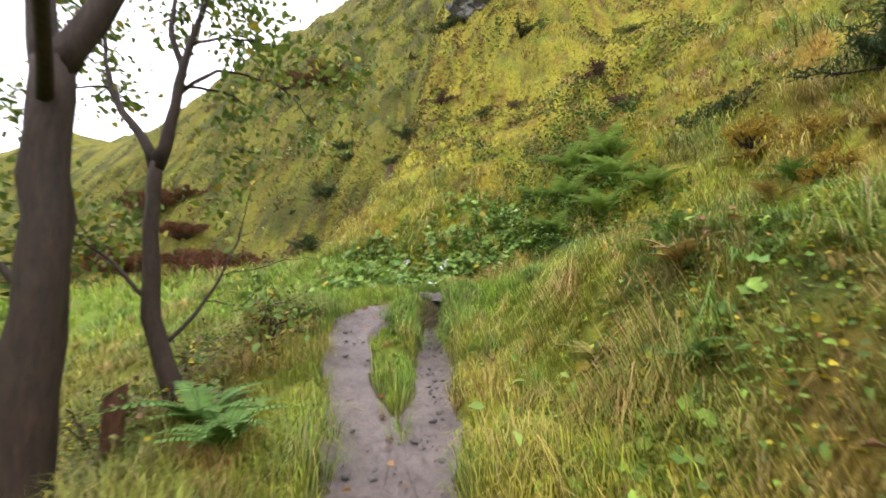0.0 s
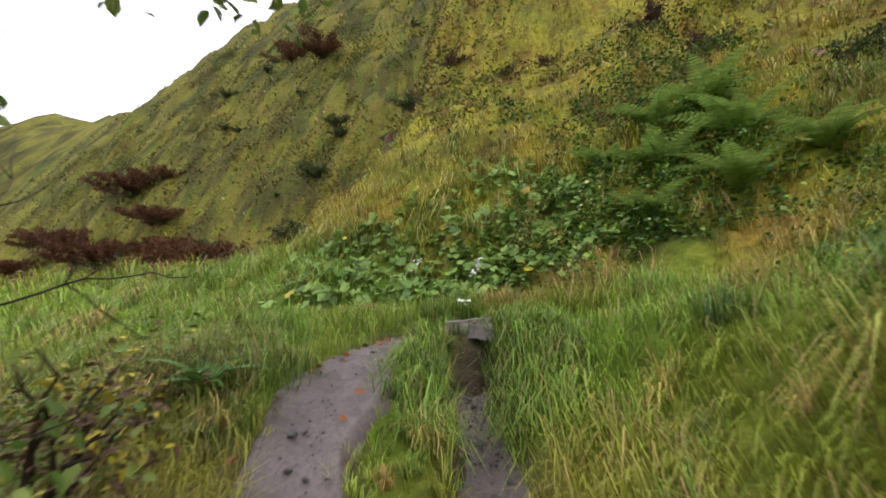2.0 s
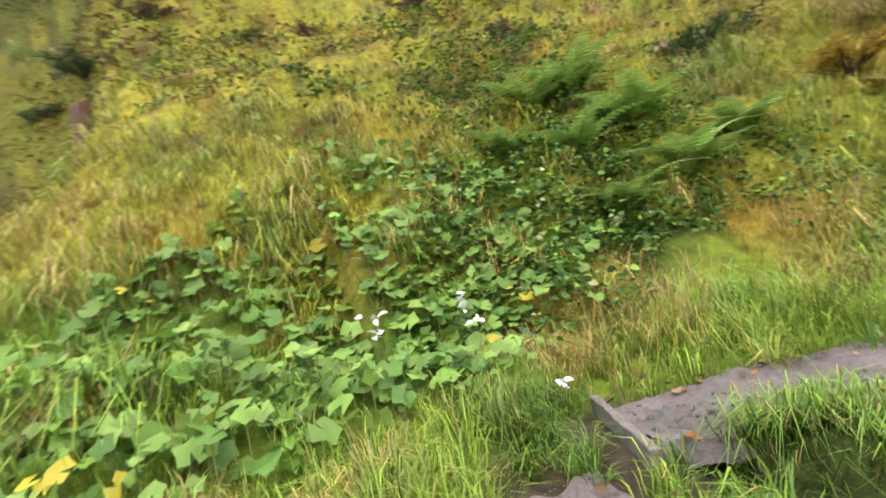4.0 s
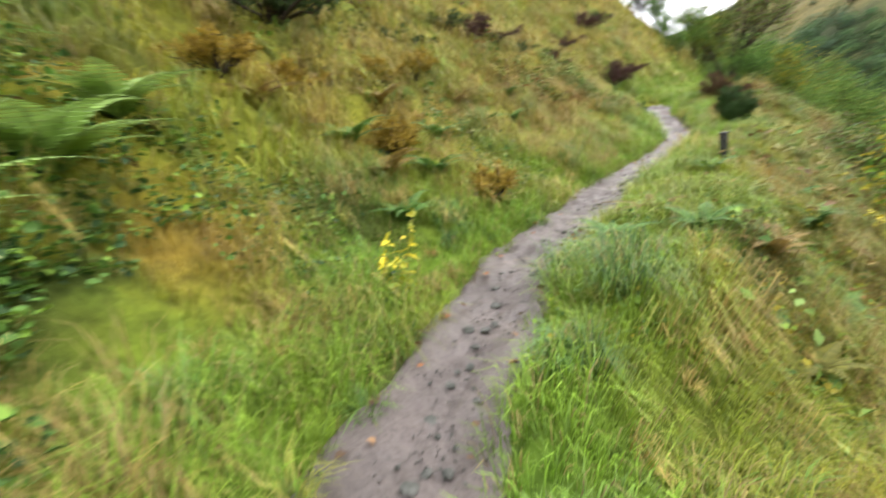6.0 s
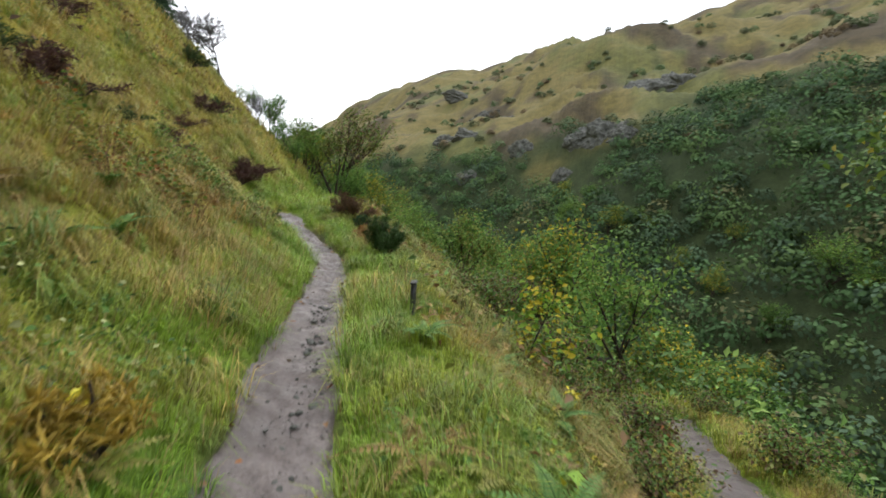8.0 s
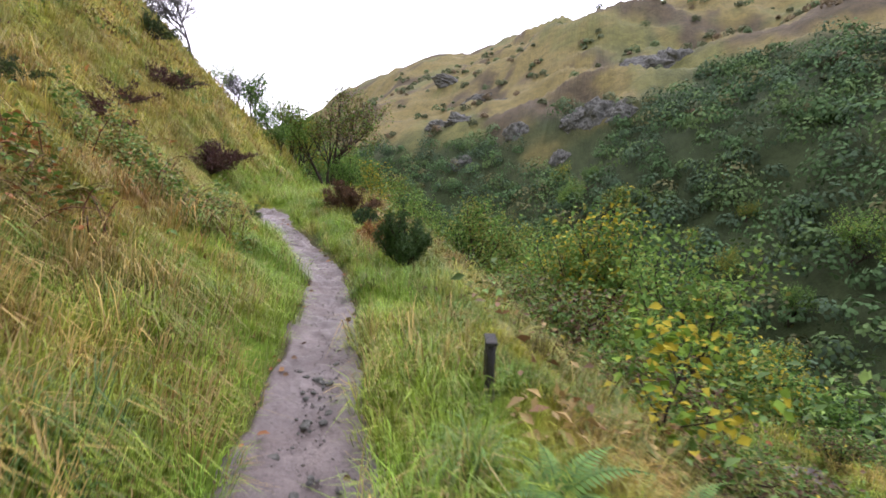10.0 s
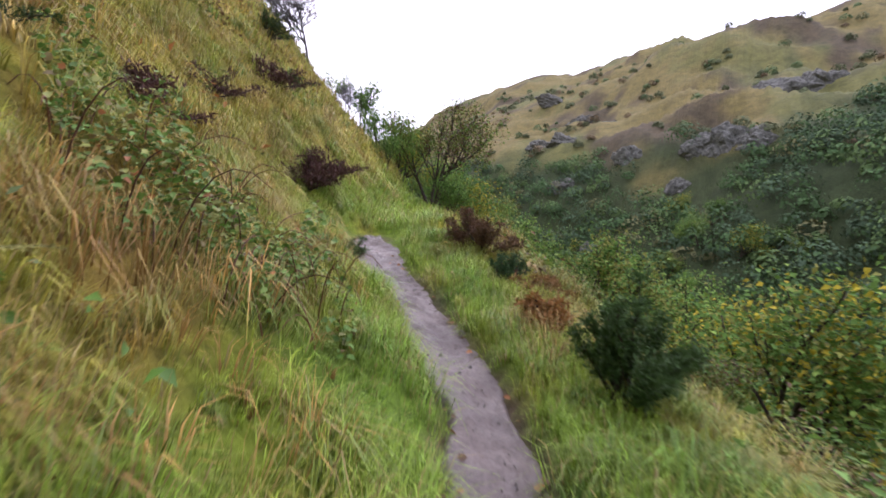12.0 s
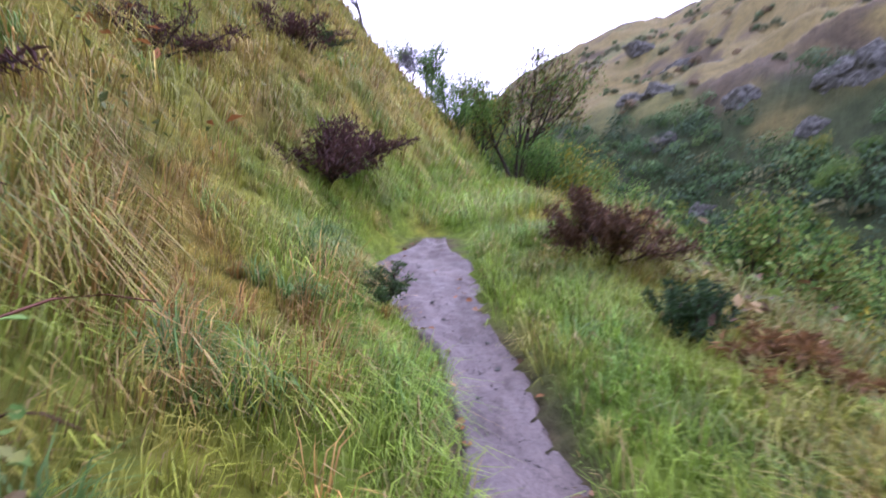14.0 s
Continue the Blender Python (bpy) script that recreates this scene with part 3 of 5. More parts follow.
def make_bush(name, x, y, width, height, leafs, leaf, cols, weights, label, category="bush", group="", stems=9, z=None, slim=0.55):
    """Several arching stems with leaves gathered in uneven clumps."""
    ob = thing(name, x, y, z, 0, label, category, group)
    bits, tips = Bits(), []
    for k in range(stems):
        a, r = RNG.uniform(0, 6.28), RNG.uniform(0.25, 1.0)
        end = np.array((math.cos(a) * r * width * 0.5, math.sin(a) * r * width * 0.5, height * RNG.uniform(0.55, 1.0) * (1.1 - 0.45 * r)))
        u = np.linspace(0, 1, 6)[:, None]
        pts = end * u + np.array((0, 0, height * 0.25)) * np.sin(u * 3.0) * 0.6 + RNG.normal(0, 0.02, (6, 3)) * height
        pts[0] = (0.06 * math.cos(a), 0.06 * math.sin(a), -0.1)
        tube(bits, pts, np.linspace(0.012, 0.004, 6) * (0.6 + height * 0.5), 5)
        tips.extend(pts[2:])
    tagged(bits.done("stem", BARK, ob, smooth=True), kind="stuff")
    tips = np.array(tips)
    at = tips[RNG.integers(0, len(tips), leafs)] + RNG.normal(0, 1, (leafs, 3)) * np.array((width, width, height * 0.8)) * 0.13
    at[:, 2] = np.maximum(at[:, 2], -0.05)
    at = at[clear_of_walker(at, ob.location)]
    leafs = len(at)
    bits = Bits()
    leaves(bits, at, leaf, mixtint(leafs, cols, weights), slim=slim)
    tagged(bits.done("foliage", LEAF, ob), kind="stuff")
    return ob

def make_fern(name, x, y, fronds, length, col, label, group="", z=None):
    """A crown of arching fronds, each with two rows of leaflets."""
    ob = thing(name, x, y, z, 0, label, "fern", group)
    for k in range(fronds):
        a = 6.283 * k / fronds + RNG.uniform(-0.3, 0.3)
        L = length * RNG.uniform(0.7, 1.15)
        rise = RNG.uniform(0.55, 1.0)
        m = 19
        u = np.linspace(0, 1, m)
        out = L * (0.25 * u + 0.6 * u ** 2) 
        up = L * rise * (1.05 * u - 0.62 * u ** 2.4)
        mid = np.stack([np.cos(a) * out, np.sin(a) * out, up], 1)
        tang = unit(np.gradient(mid, axis=0))
        side = np.array((-math.sin(a), math.cos(a), 0.0))
        bits = Bits()
        tube(bits, mid, np.linspace(0.006, 0.002, m), 4, np.array(col) * 0.6)
        wid = L * 0.17 * np.sin(np.clip(u * 1.02 + 0.08, 0, 1) * 3.14) ** 0.7 * (1 - 0.45 * u) + 0.01
        for sgn in (-1, 1):
            p = mid[2:]
            e = p + side * sgn * wid[2:, None] + tang[2:] * wid[2:, None] * 0.45 - np.array((0, 0, 0.2)) * wid[2:, None]
            half = tang[2:] * (L / m * 0.42)
            v = np.stack([p - half, p * 0.45 + e * 0.55 - half * 0.9, e, p * 0.45 + e * 0.55 + half * 0.9, p + half], 1)
            t = np.array(col) * RNG.uniform(0.75, 1.25, (len(p), 1))
            bits.batch(v, [(0, 1, 2, 3, 4)], t)
        bits.done("frond", LEAF, ob)
    return ob

def scatter_copies(ob, places, lo=0.8, hi=1.25, sink=0.0):
    for x, y in places:
        k = RNG.uniform(lo, hi)
        c = copy_thing(ob, pose(x, y, land_at(x, y) - sink, 0, 0, RNG.uniform(0, 360)))
        c.scale = (k, k, k * RNG.uniform(0.9, 1.15))

GREEN, DEEP, LIGHT, OLIVE = (0.10, 0.20, 0.035), (0.045, 0.105, 0.025), (0.22, 0.36, 0.05), (0.17, 0.19, 0.04)
YELLOW, RUST, BROWN, PALE = (0.48, 0.40, 0.04), (0.30, 0.12, 0.04), (0.13, 0.075, 0.04), (0.42, 0.44, 0.20)

# ---- the turn: timber step, its cut bank, flowers ----
def make_plank(name, a, b, thick, deep, label):
    a, b = Vector(a), Vector(b)
    run = b - a
    bm = bmesh.new()
    bmesh.ops.create_cube(bm, size=1)
    bmesh.ops.subdivide_edges(bm, edges=[e for e in bm.edges if abs(e.verts[0].co.x - e.verts[1].co.x) > 0.5], cuts=7)
    for v in bm.verts:
        v.co = Vector((v.co.x * run.length, v.co.y * thick, v.co.z * deep))
        v.co += Vector((0, random.uniform(-0.004, 0.004), random.uniform(-0.005, 0.005)))
    bmesh.ops.bevel(bm, geom=list(bm.edges), offset=0.005, segments=1, affect='EDGES')
    me = bpy.data.meshes.new(name)
    bm.to_mesh(me)
    bm.free()
    me.materials.append(WOOD)
    ob = new(name, me)
    ob.matrix_basis = Matrix.Translation((a + b) / 2) @ run.to_track_quat('X', 'Z').to_matrix().to_4x4()
    return tagged(ob, label, "step")

make_plank("timber_step", (-0.40, 6.70, 1.152), (0.06, 7.22, 1.165), 0.045, 0.10, "weathered grey timber board holding the path's step")

def make_post(name, x, y, height, width, mat, label, category="post", lean=0.0, ragged=0.02):
    ob_z = land_at(x, y)
    bm = bmesh.new()
    bmesh.ops.create_cone(bm, cap_ends=True, segments=9, radius1=width / 2, radius2=width * 0.43, depth=height + 0.3)
    bmesh.ops.subdivide_edges(bm, edges=[e for e in bm.edges if abs(e.verts[0].co.z - e.verts[1].co.z) > 0.1], cuts=5)
    top = (height + 0.3) / 2
    for v in bm.verts:
        v.co.x += random.uniform(-1, 1) * width * 0.06
        v.co.y += random.uniform(-1, 1) * width * 0.06
        if v.co.z > top - 0.01:
            v.co.z += random.uniform(-ragged, ragged) + v.co.x * 0.35
    me = bpy.data.meshes.new(name)
    bm.to_mesh(me)
    bm.free()
    me.materials.append(mat)
    ob = new(name, me)
    ob.matrix_basis = pose(x, y, ob_z + height / 2 - 0.15, lean, lean * 0.6, 0)
    return tagged(ob, label, category)

make_post("rotten_post", -2.66, 3.54, 0.42 - land_at(-2.66, 3.54), 0.17, STUMP, "rotten red-brown stump of an old fence post", "post", 2, 0.03)
def make_marker(x, y, rz):
    """Two short black posts with a worn board nailed over their tops."""
    ob = thing("marker_post", x, y, None, rz, "pair of short black wet posts capped by a worn board", "post")
    for dx, top, w in ((-0.06, 0.36, 0.062), (0.06, 0.36, 0.062)):
        bits = Bits()
        z = np.array((-0.2, 0.05, top * 0.6, top))
        tube(bits, np.stack([dx + 0 * z, 0.004 * np.sin(9 * z), z], 1), w * np.array((0.55, 0.52, 0.5, 0.5)), 8, rough=0.05)
        bits.done("post", POST, ob)
    bm = bmesh.new()
    bmesh.ops.create_cube(bm, size=1)
    for v in bm.verts:
        v.co = Vector((v.co.x * 0.20, v.co.y * 0.075, v.co.z * 0.022 + 0.365))
    bmesh.ops.bevel(bm, geom=list(bm.edges), offset=0.005, segments=1, affect='EDGES')
    me = bpy.data.meshes.new("cap")
    bm.to_mesh(me)
    bm.free()
    me.materials.append(POST)
    cap = new("cap", me)
    cap.parent = ob
    tagged(cap, "grey worn top board")

make_marker(3.36, 0.25, -76)
make_post("tree_stump", -1.07, 15.1, 0.7, 0.35, STUMP, "grey-brown dead stump on the mossy slope", "stump", 5, 0.08)

# ---- trees by the lower path ----
TREE_COLS = ((0.12, 0.20, 0.04), (0.20, 0.27, 0.05), (0.40, 0.34, 0.05))

def path_tree(name, x, y, trunk, r0, r1, limbs, leafs, centre, spread, label):
    """A tree with a given stem line and limbs (points from its foot, thickness)."""
    ob = thing(name, x, y, None, 0, label, "tree")
    def smooth(pts, n=14):
        pts = np.array(pts, float)
        s = np.concatenate(([0], np.cumsum(np.linalg.norm(np.diff(pts, axis=0), axis=1))))
        q = np.linspace(0, s[-1], n)
        out = np.stack([np.interp(q, s, pts[:, j]) for j in range(3)], 1)
        out[1:-1] = (out[:-2] + 2 * out[1:-1] + out[2:]) / 4
        return out + RNG.normal(0, 0.008, out.shape)
    bits = Bits()
    tube(bits, smooth(trunk), np.linspace(r0, r1, 14), 12, rough=0.06)
    bits.done("trunk", BARK, ob, smooth=True)
    tips = []
    for pts, rad in limbs:
        bits = Bits()
        p = smooth(pts, 10)
        tube(bits, p, np.linspace(rad, rad * 0.35, 10), 8, rough=0.05)
        twigs = []
        for j in (4, 6, 8, 9):
            d = unit(p[j] - p[j - 2])
            grow(p[j], unit(d + RNG.normal(0, 0.6, 3)), 0.55, rad * 0.3, 1, tips, twigs, 0.5, 0.02)
        limb = bits.done("limb", BARK, ob, smooth=True)
        bits = Bits()
        for t in twigs:
            tube(bits, t[0], t[1], 5)
        tagged(bits.done("twig", BARK, limb, smooth=True), kind="stuff")
    tips = np.array(tips)
    at = tips[RNG.integers(0, len(tips), leafs)] + RNG.normal(0, spread, (leafs, 3)) - (0, 0, 0.05)
    at = at[clear_of_walker(at, ob.location)]
    leafs = len(at)
    bits = Bits()
    leaves(bits, at, 0.075, mixtint(leafs, TREE_COLS, (5, 4, 1)), droop=0.7, slim=0.7)
    tagged(bits.done("foliage", LEAF, ob), kind="stuff")
    return ob

T1 = 2.75 - land_at(-2.77, 3.02) - 2.95
path_tree("sycamore_tree", -2.89, 3.02, [(0.05, 0.0, -0.3), (0.02, 0, 0.5), (0.05, 0.02, 1.4 + T1), (0.02, 0, 2.6 + T1), (0.0, 0.0, 2.95 + T1)], 0.19, 0.115,
          [([(0, 0, 2.85 + T1), (-0.15, 0.05, 3.3 + T1), (-0.35, 0.2, 4.2 + T1), (-0.3, 0.5, 5.2 + T1)], 0.10),
           ([(0, 0, 2.85 + T1), (0.22, 0.05, 3.3 + T1), (0.45, 0.2, 4.0 + T1), (0.9, 0.1, 4.8 + T1)], 0.11),
           ([(0, 0, 0.35), (-0.2, 0.0, 0.7), (-0.45, 0.05, 1.2), (-0.9, 0.1, 2.4 + T1)], 0.10),
           ([(0, 0, 1.45 + T1), (-0.3, 0.1, 1.62 + T1), (-0.7, 0.2, 1.95 + T1), (-1.1, 0.3, 2.2 + T1)], 0.03),
           ([(0, 0, 2.6 + T1), (0.5, -0.8, 3.1 + T1), (1.0, -1.8, 3.5 + T1), (1.3, -2.6, 3.5 + T1)], 0.05)],
          3600, None, 0.2, "dark wet forked sycamore trunk with autumn leaves beside the path")
T2 = 2.35 - land_at(-2.5, 4.08) - 1.9
path_tree("young_sycamore", -2.66, 4.08, [(0.26, 0.02, -0.25), (0.14, 0.02, 0.25), (-0.08, 0.0, 0.8), (-0.12, 0.0, 1.6 + T2), (-0.1, 0, 1.9 + T2)], 0.09, 0.055,
          [([(-0.1, 0, 1.85 + T2), (0.03, 0.0, 2.3 + T2), (0.06, 0.05, 2.9 + T2), (0.25, 0.1, 3.6 + T2)], 0.06),
           ([(-0.1, 0, 1.85 + T2), (-0.25, 0, 2.15 + T2), (-0.55, 0.1, 2.5 + T2), (-0.8, 0.3, 3.1 + T2)], 0.045),
           ([(0.06, 0.05, 2.75 + T2), (-0.1, 0.1, 3.2 + T2), (-0.15, 0.3, 3.9 + T2)], 0.035),
           ([(0.0, 0.0, 0.55), (0.18, 0.2, 0.85), (0.3, 0.4, 1.15), (0.42, 0.55, 1.6)], 0.022),
           ([(-0.12, 0, 1.0), (-0.4, 0.0, 1.3), (-0.75, -0.05, 1.6)], 0.02),
           ([(0.05, 0.05, 2.6 + T2), (0.35, 0.1, 2.85 + T2), (0.75, 0.2, 2.8 + T2), (1.0, 0.25, 2.65 + T2)], 0.02)],
          3300, None, 0.14, "slender dark wet sycamore leaning beside the rotten post")

make_bush("thorn_bush", -2.05, 4.85, 0.9, 1.0, 420, 0.045, (OLIVE, BROWN, YELLOW), (3, 3, 1), "straggly dark thorn bush with few yellow leaves")
make_bush("thorn_bush", -3.5, 6.6, 1.2, 0.8, 700, 0.05, (OLIVE, BROWN, GREEN), (3, 2, 2), "straggly brown-green bush below the path")
make_bush("thorn_bush", -3.6, 5.0, 1.4, 1.1, 800, 0.05, (OLIVE, BROWN, YELLOW), (4, 3, 1), "straggly brown-green bush below the path")

# ---- undergrowth on the bank by the turn ----
for x, y, n, L in ((2.0, 7.8, 15, 0.8), (2.75, 7.4, 17, 0.95), (2.5, 8.4, 16, 1.05), (3.3, 8.0, 17, 1.1), (3.5, 7.1, 15, 0.9), (3.6, 8.9, 15, 1.2), (2.1, 9.0, 13, 0.9), (2.95, 9.2, 14, 1.2)):
    make_fern("fern", x, y, n, L, (0.27, 0.40, 0.10), "tall arching green fern in the dark undergrowth", "ferns on the bank")
for x, y, n, L in ((-2.05, 3.5, 15, 0.75), (-1.75, 3.1, 14, 0.6), (1.5, 3.4, 10, 0.45), (5.2, 2.9, 10, 0.5), (2.9, 1.2, 9, 0.4), (-2.6, 5.3, 9, 0.5), (0.95, 2.5, 9, 0.4), (1.9, 3.9, 10, 0.5), (3.9, 4.4, 11, 0.55), (4.6, 4.0, 10, 0.5),
                   (3.2, 5.1, 11, 0.5), (5.6, 2.1, 9, 0.45), (2.3, 0.6, 9, 0.45), (1.6, 1.6, 9, 0.45), (-1.9, 5.9, 9, 0.45), (4.2, 5.2, 12, 0.6), (6.4, 1.6, 9, 0.4)):
    make_fern("fern", x, y, n, L, (0.12, 0.24, 0.05), "low green fern growing out of the wet grass", "ferns by the path")
for x, y, n, L in ((1.25, 2.95, 10, 0.5), (1.75, 3.1, 9, 0.45), (0.75, 3.3, 9, 0.4), (2.25, 3.0, 10, 0.5), (3.75, 5.0, 11, 0.55), (4.9, 4.6, 11, 0.55), (4.4, 6.0, 12, 0.6), (5.1, 5.4, 12, 0.6), (3.5, 3.9, 9, 0.45), (5.8, 3.0, 10, 0.5),
                   (2.2, 1.8, 9, 0.45), (2.6, -0.1, 9, 0.45), (3.4, -1.1, 9, 0.45), (4.3, -2.6, 9, 0.4), (6.9, 0.1, 9, 0.4)):
    make_fern("bracken", x, y, n, L, (0.27, 0.18, 0.05) if n != 9 else (0.25, 0.24, 0.055), "low bracken frond clump turning golden and russet", "bracken by the path")

def leaf_patch(name, cx, cy, rx_, ry_, n, size, height, cols, weights, label, slim=0.8, flat=0.75):
    """A low thicket of broad leaves on stalks."""
    a, r = RNG.uniform(0, 6.283, n), np.sqrt(RNG.random(n))
    x, y = cx + rx_ * r * np.cos(a), cy + ry_ * r * np.sin(a)
    k = ~on_path(x, y, 0.05) & (r < 0.75 + 0.3 * lumps(x, y, 0.6))
    x, y = x[k], y[k]
    h = height * RNG.uniform(0.15, 1.0, len(x)) * (0.7 + 0.45 * lumps(x, y, 0.7))
    at = np.stack([x, y, land(x, y) + np.maximum(h, 0.02)], 1)
    bits = Bits()
    leaves(bits, at, size, mixtint(len(x), cols, weights, 0.35), droop=0.15, flat=flat, slim=slim)
    return tagged(bits.done(name, LEAF), label, "plants", kind="stuff")

def round_patch(name, cx, cy, rx_, ry_, n, size, height, cols, weights, label):
    """Broad scalloped leaves, each a shallow cup on its stalk, facing up and out."""
    a, r = RNG.uniform(0, 6.283, n), np.sqrt(RNG.random(n))
    x, y = cx + rx_ * r * np.cos(a), cy + ry_ * r * np.sin(a)
    k = ~on_path(x, y, 0.05)
    x, y = x[k], y[k]
    n = len(x)
    top = np.stack([x, y, land(x, y) + height * RNG.uniform(0.25, 1.0, n) * np.clip(0.8 + 0.4 * lumps(x, y, 0.7), 0.3, 1.2)], 1)
    nor = unit(RNG.normal(0, 0.42, (n, 3)) + np.array((-0.3, -0.3, 1.0)))
    e1 = unit(np.cross(nor, RNG.normal(0, 1, (n, 3))))
    e2 = np.cross(nor, e1)
    R = size * RNG.uniform(0.5, 1.35, n)
    ang = np.linspace(0.25, 6.03, 10)
    rim = [top + (e1 * math.cos(t) + e2 * math.sin(t)) * (R * (1.0 + 0.13 * (-1) ** i))[:, None] + nor * (R * RNG.uniform(-0.25, 0.3, n))[:, None] for i, t in enumerate(ang)]
    bits = Bits()
    bits.batch(np.stack([top] + rim, 1), [(0, i, i + 1) for i in range(1, 10)], mixtint(n, cols, weights, 0.3))
    foot = np.stack([x, y, land(x, y) - 0.02], 1)
    w = e1 * 0.004
    bits.batch(np.stack([foot - w, foot + w, top + w, top - w], 1), [(0, 1, 2, 3)], np.tile((0.20, 0.24, 0.08), (n, 1)))
    return tagged(bits.done(name, LEAF), label, "plants", kind="stuff")

def bramble_canes(name, cx, cy, rx_, ry_, n, height, label):
    bits = Bits()
    for _ in range(n):
        a, r = RNG.uniform(0, 6.283), math.sqrt(RNG.random())
        x, y = cx + rx_ * r * math.cos(a), cy + ry_ * r * math.sin(a)
        b, L, h = RNG.uniform(0, 6.283), RNG.uniform(0.2, 0.55), height * RNG.uniform(0.4, 0.9)
        u = np.linspace(0, 1, 7)
        pts = np.stack([x + math.cos(b) * L * u ** 1.3, y + math.sin(b) * L * u ** 1.3, land_at(x, y) - 0.03 + h * np.sin(u * 2.2)], 1)
        pts[:, 2] = np.maximum(pts[:, 2], land(pts[:, 0], pts[:, 1]) - 0.03)
        tube(bits, pts, np.linspace(0.006, 0.0025, 7), 4, np.array((0.16, 0.07, 0.045)) * RNG.uniform(0.5, 1.3))
    return tagged(bits.done(name, LEAF, smooth=True), label, "brambles", kind="stuff")

round_patch("butterbur_leaves", -0.45, 9.0, 2.1, 1.2, 1300, 0.062, 0.34, ((0.17, 0.29, 0.05), GREEN, (0.22, 0.34, 0.07), YELLOW), (5, 4, 2, 0.3), "broad round light-green butterbur leaves at the foot of the bank")
round_patch("butterbur_leaves", 0.45, 8.1, 1.3, 0.6, 260, 0.055, 0.38, ((0.17, 0.29, 0.05), GREEN, (0.22, 0.34, 0.07)), (5, 4, 2), "broad round light-green butterbur leaves among straw")
round_patch("butterbur_leaves", 0.75, 2.75, 0.8, 0.7, 130, 0.045, 0.16, (LIGHT, YELLOW, GREEN), (4, 2, 3), "broad yellow-green leaves in the grass below the path")
leaf_patch("bramble_thicket", 1.5, 8.3, 1.6, 1.15, 6400, 0.06, 0.45, (GREEN, DEEP, LIGHT, PALE), (5, 3, 3, 0.5), "dense dark-green bramble and nettle leaves on the bank")
leaf_patch("bramble_thicket", 2.75, 7.95, 1.3, 1.4, 4200, 0.055, 0.45, (DEEP, GREEN, LIGHT), (4, 5, 2), "dense dark-green bramble and nettle leaves on the bank")
leaf_patch("bramble_thicket", 3.3, 9.9, 1.9, 1.4, 5200, 0.06, 0.55, (DEEP, GREEN, (0.16, 0.15, 0.06)), (5, 4, 2), "dark bramble and bracken above the ferns")
leaf_patch("nettle_patch", 2.9, 6.2, 1.0, 0.9, 1900, 0.05, 0.32, (GREEN, DEEP, LIGHT), (5, 2, 2), "green nettle leaves among the grass of the bank")
leaf_patch("nettle_patch", 4.7, 3.4, 1.1, 0.9, 1500, 0.045, 0.3, (GREEN, DEEP, PALE), (5, 2, 1), "green nettle leaves among the grass of the bank")
leaf_patch("nettle_patch", 2.0, 2.7, 0.9, 1.6, 1500, 0.042, 0.16, (GREEN, LIGHT, OLIVE), (4, 2, 2), "small green leaves among the grass of the verge")
bramble_canes("bramble_canes", 7.75, -1.45, 0.95, 0.9, 70, 0.6, "arching red-brown bramble canes on the bank")
bramble_canes("bramble_canes", 6.95, 0.9, 0.9, 0.9, 50, 0.6, "arching red-brown bramble canes on the bank")
leaf_patch("bramble_thicket", 7.75, -1.45, 1.1, 1.0, 6000, 0.047, 0.55, ((0.15, 0.26, 0.06), GREEN, RUST, (0.24, 0.26, 0.07), (0.20, 0.15, 0.06)), (5, 3, 0.3, 4, 1.2), "bramble thicket with green and russet leaves on the bank")
leaf_patch("bramble_thicket", 6.9, 0.9, 0.9, 0.9, 2400, 0.055, 0.5, (OLIVE, GREEN, RUST), (4, 3, 2), "bramble thicket with green and russet leaves on the bank")
leaf_patch("weed_patch", -3.9, 5.6, 1.6, 3.0, 4500, 0.05, 0.55, (OLIVE, BROWN, GREEN, DEEP), (4, 4, 3, 3), "tangled brown-green weeds and brambles in the hollow")
leaf_patch("weed_patch", -2.7, 5.0, 1.1, 2.3, 4200, 0.05, 0.45, (OLIVE, BROWN, GREEN, YELLOW), (4, 4, 3, 1), "tangled brown-green weeds and brambles below the path")
leaf_patch("weed_patch", 0.35, -2.7, 0.75, 1.7, 2400, 0.07, 0.6, (OLIVE, BROWN, RUST, GREEN), (4, 4, 1, 3), "tangled brown-green weeds and brambles above the lower path")
leaf_patch("weed_patch", 1.5, 1.8, 1.2, 1.8, 1500, 0.042, 0.16, (OLIVE, GREEN, YELLOW, RUST), (4, 4, 1, 1), "mixed green and yellow weeds below the path")
leaf_patch("weed_patch", 1.6, 4.6, 0.8, 1.3, 900, 0.04, 0.16, (LIGHT, GREEN, YELLOW), (4, 4, 1), "small bright-green weeds in the verge")
leaf_patch("weed_patch", 1.0, 2.2, 0.8, 2.4, 2200, 0.042, 0.15, (LIGHT, YELLOW, GREEN), (4, 2, 3), "yellow-green weeds and low leaves on the slope")

def straw_hues(x, y, n):
    return np.array((0.46, 0.33, 0.11)) * (0.7 + 0.5 * n[:, None])

def blue_hues(x, y, n):
    return np.array((0.13, 0.24, 0.06)) * (0.8 + 0.4 * n[:, None])

sx = np.concatenate([RNG.normal(0.22, 0.10, 18), RNG.normal(0.9, 0.35, 26), RNG.normal(2.2, 0.3, 24), RNG.normal(8.3, 0.5, 20), RNG.normal(6.0, 0.6, 50), RNG.normal(5.9, 0.25, 20), RNG.normal(5.6, 0.9, 60), RNG.uniform(0.2, 1.6, 50), RNG.uniform(3.5, 9, 150)])
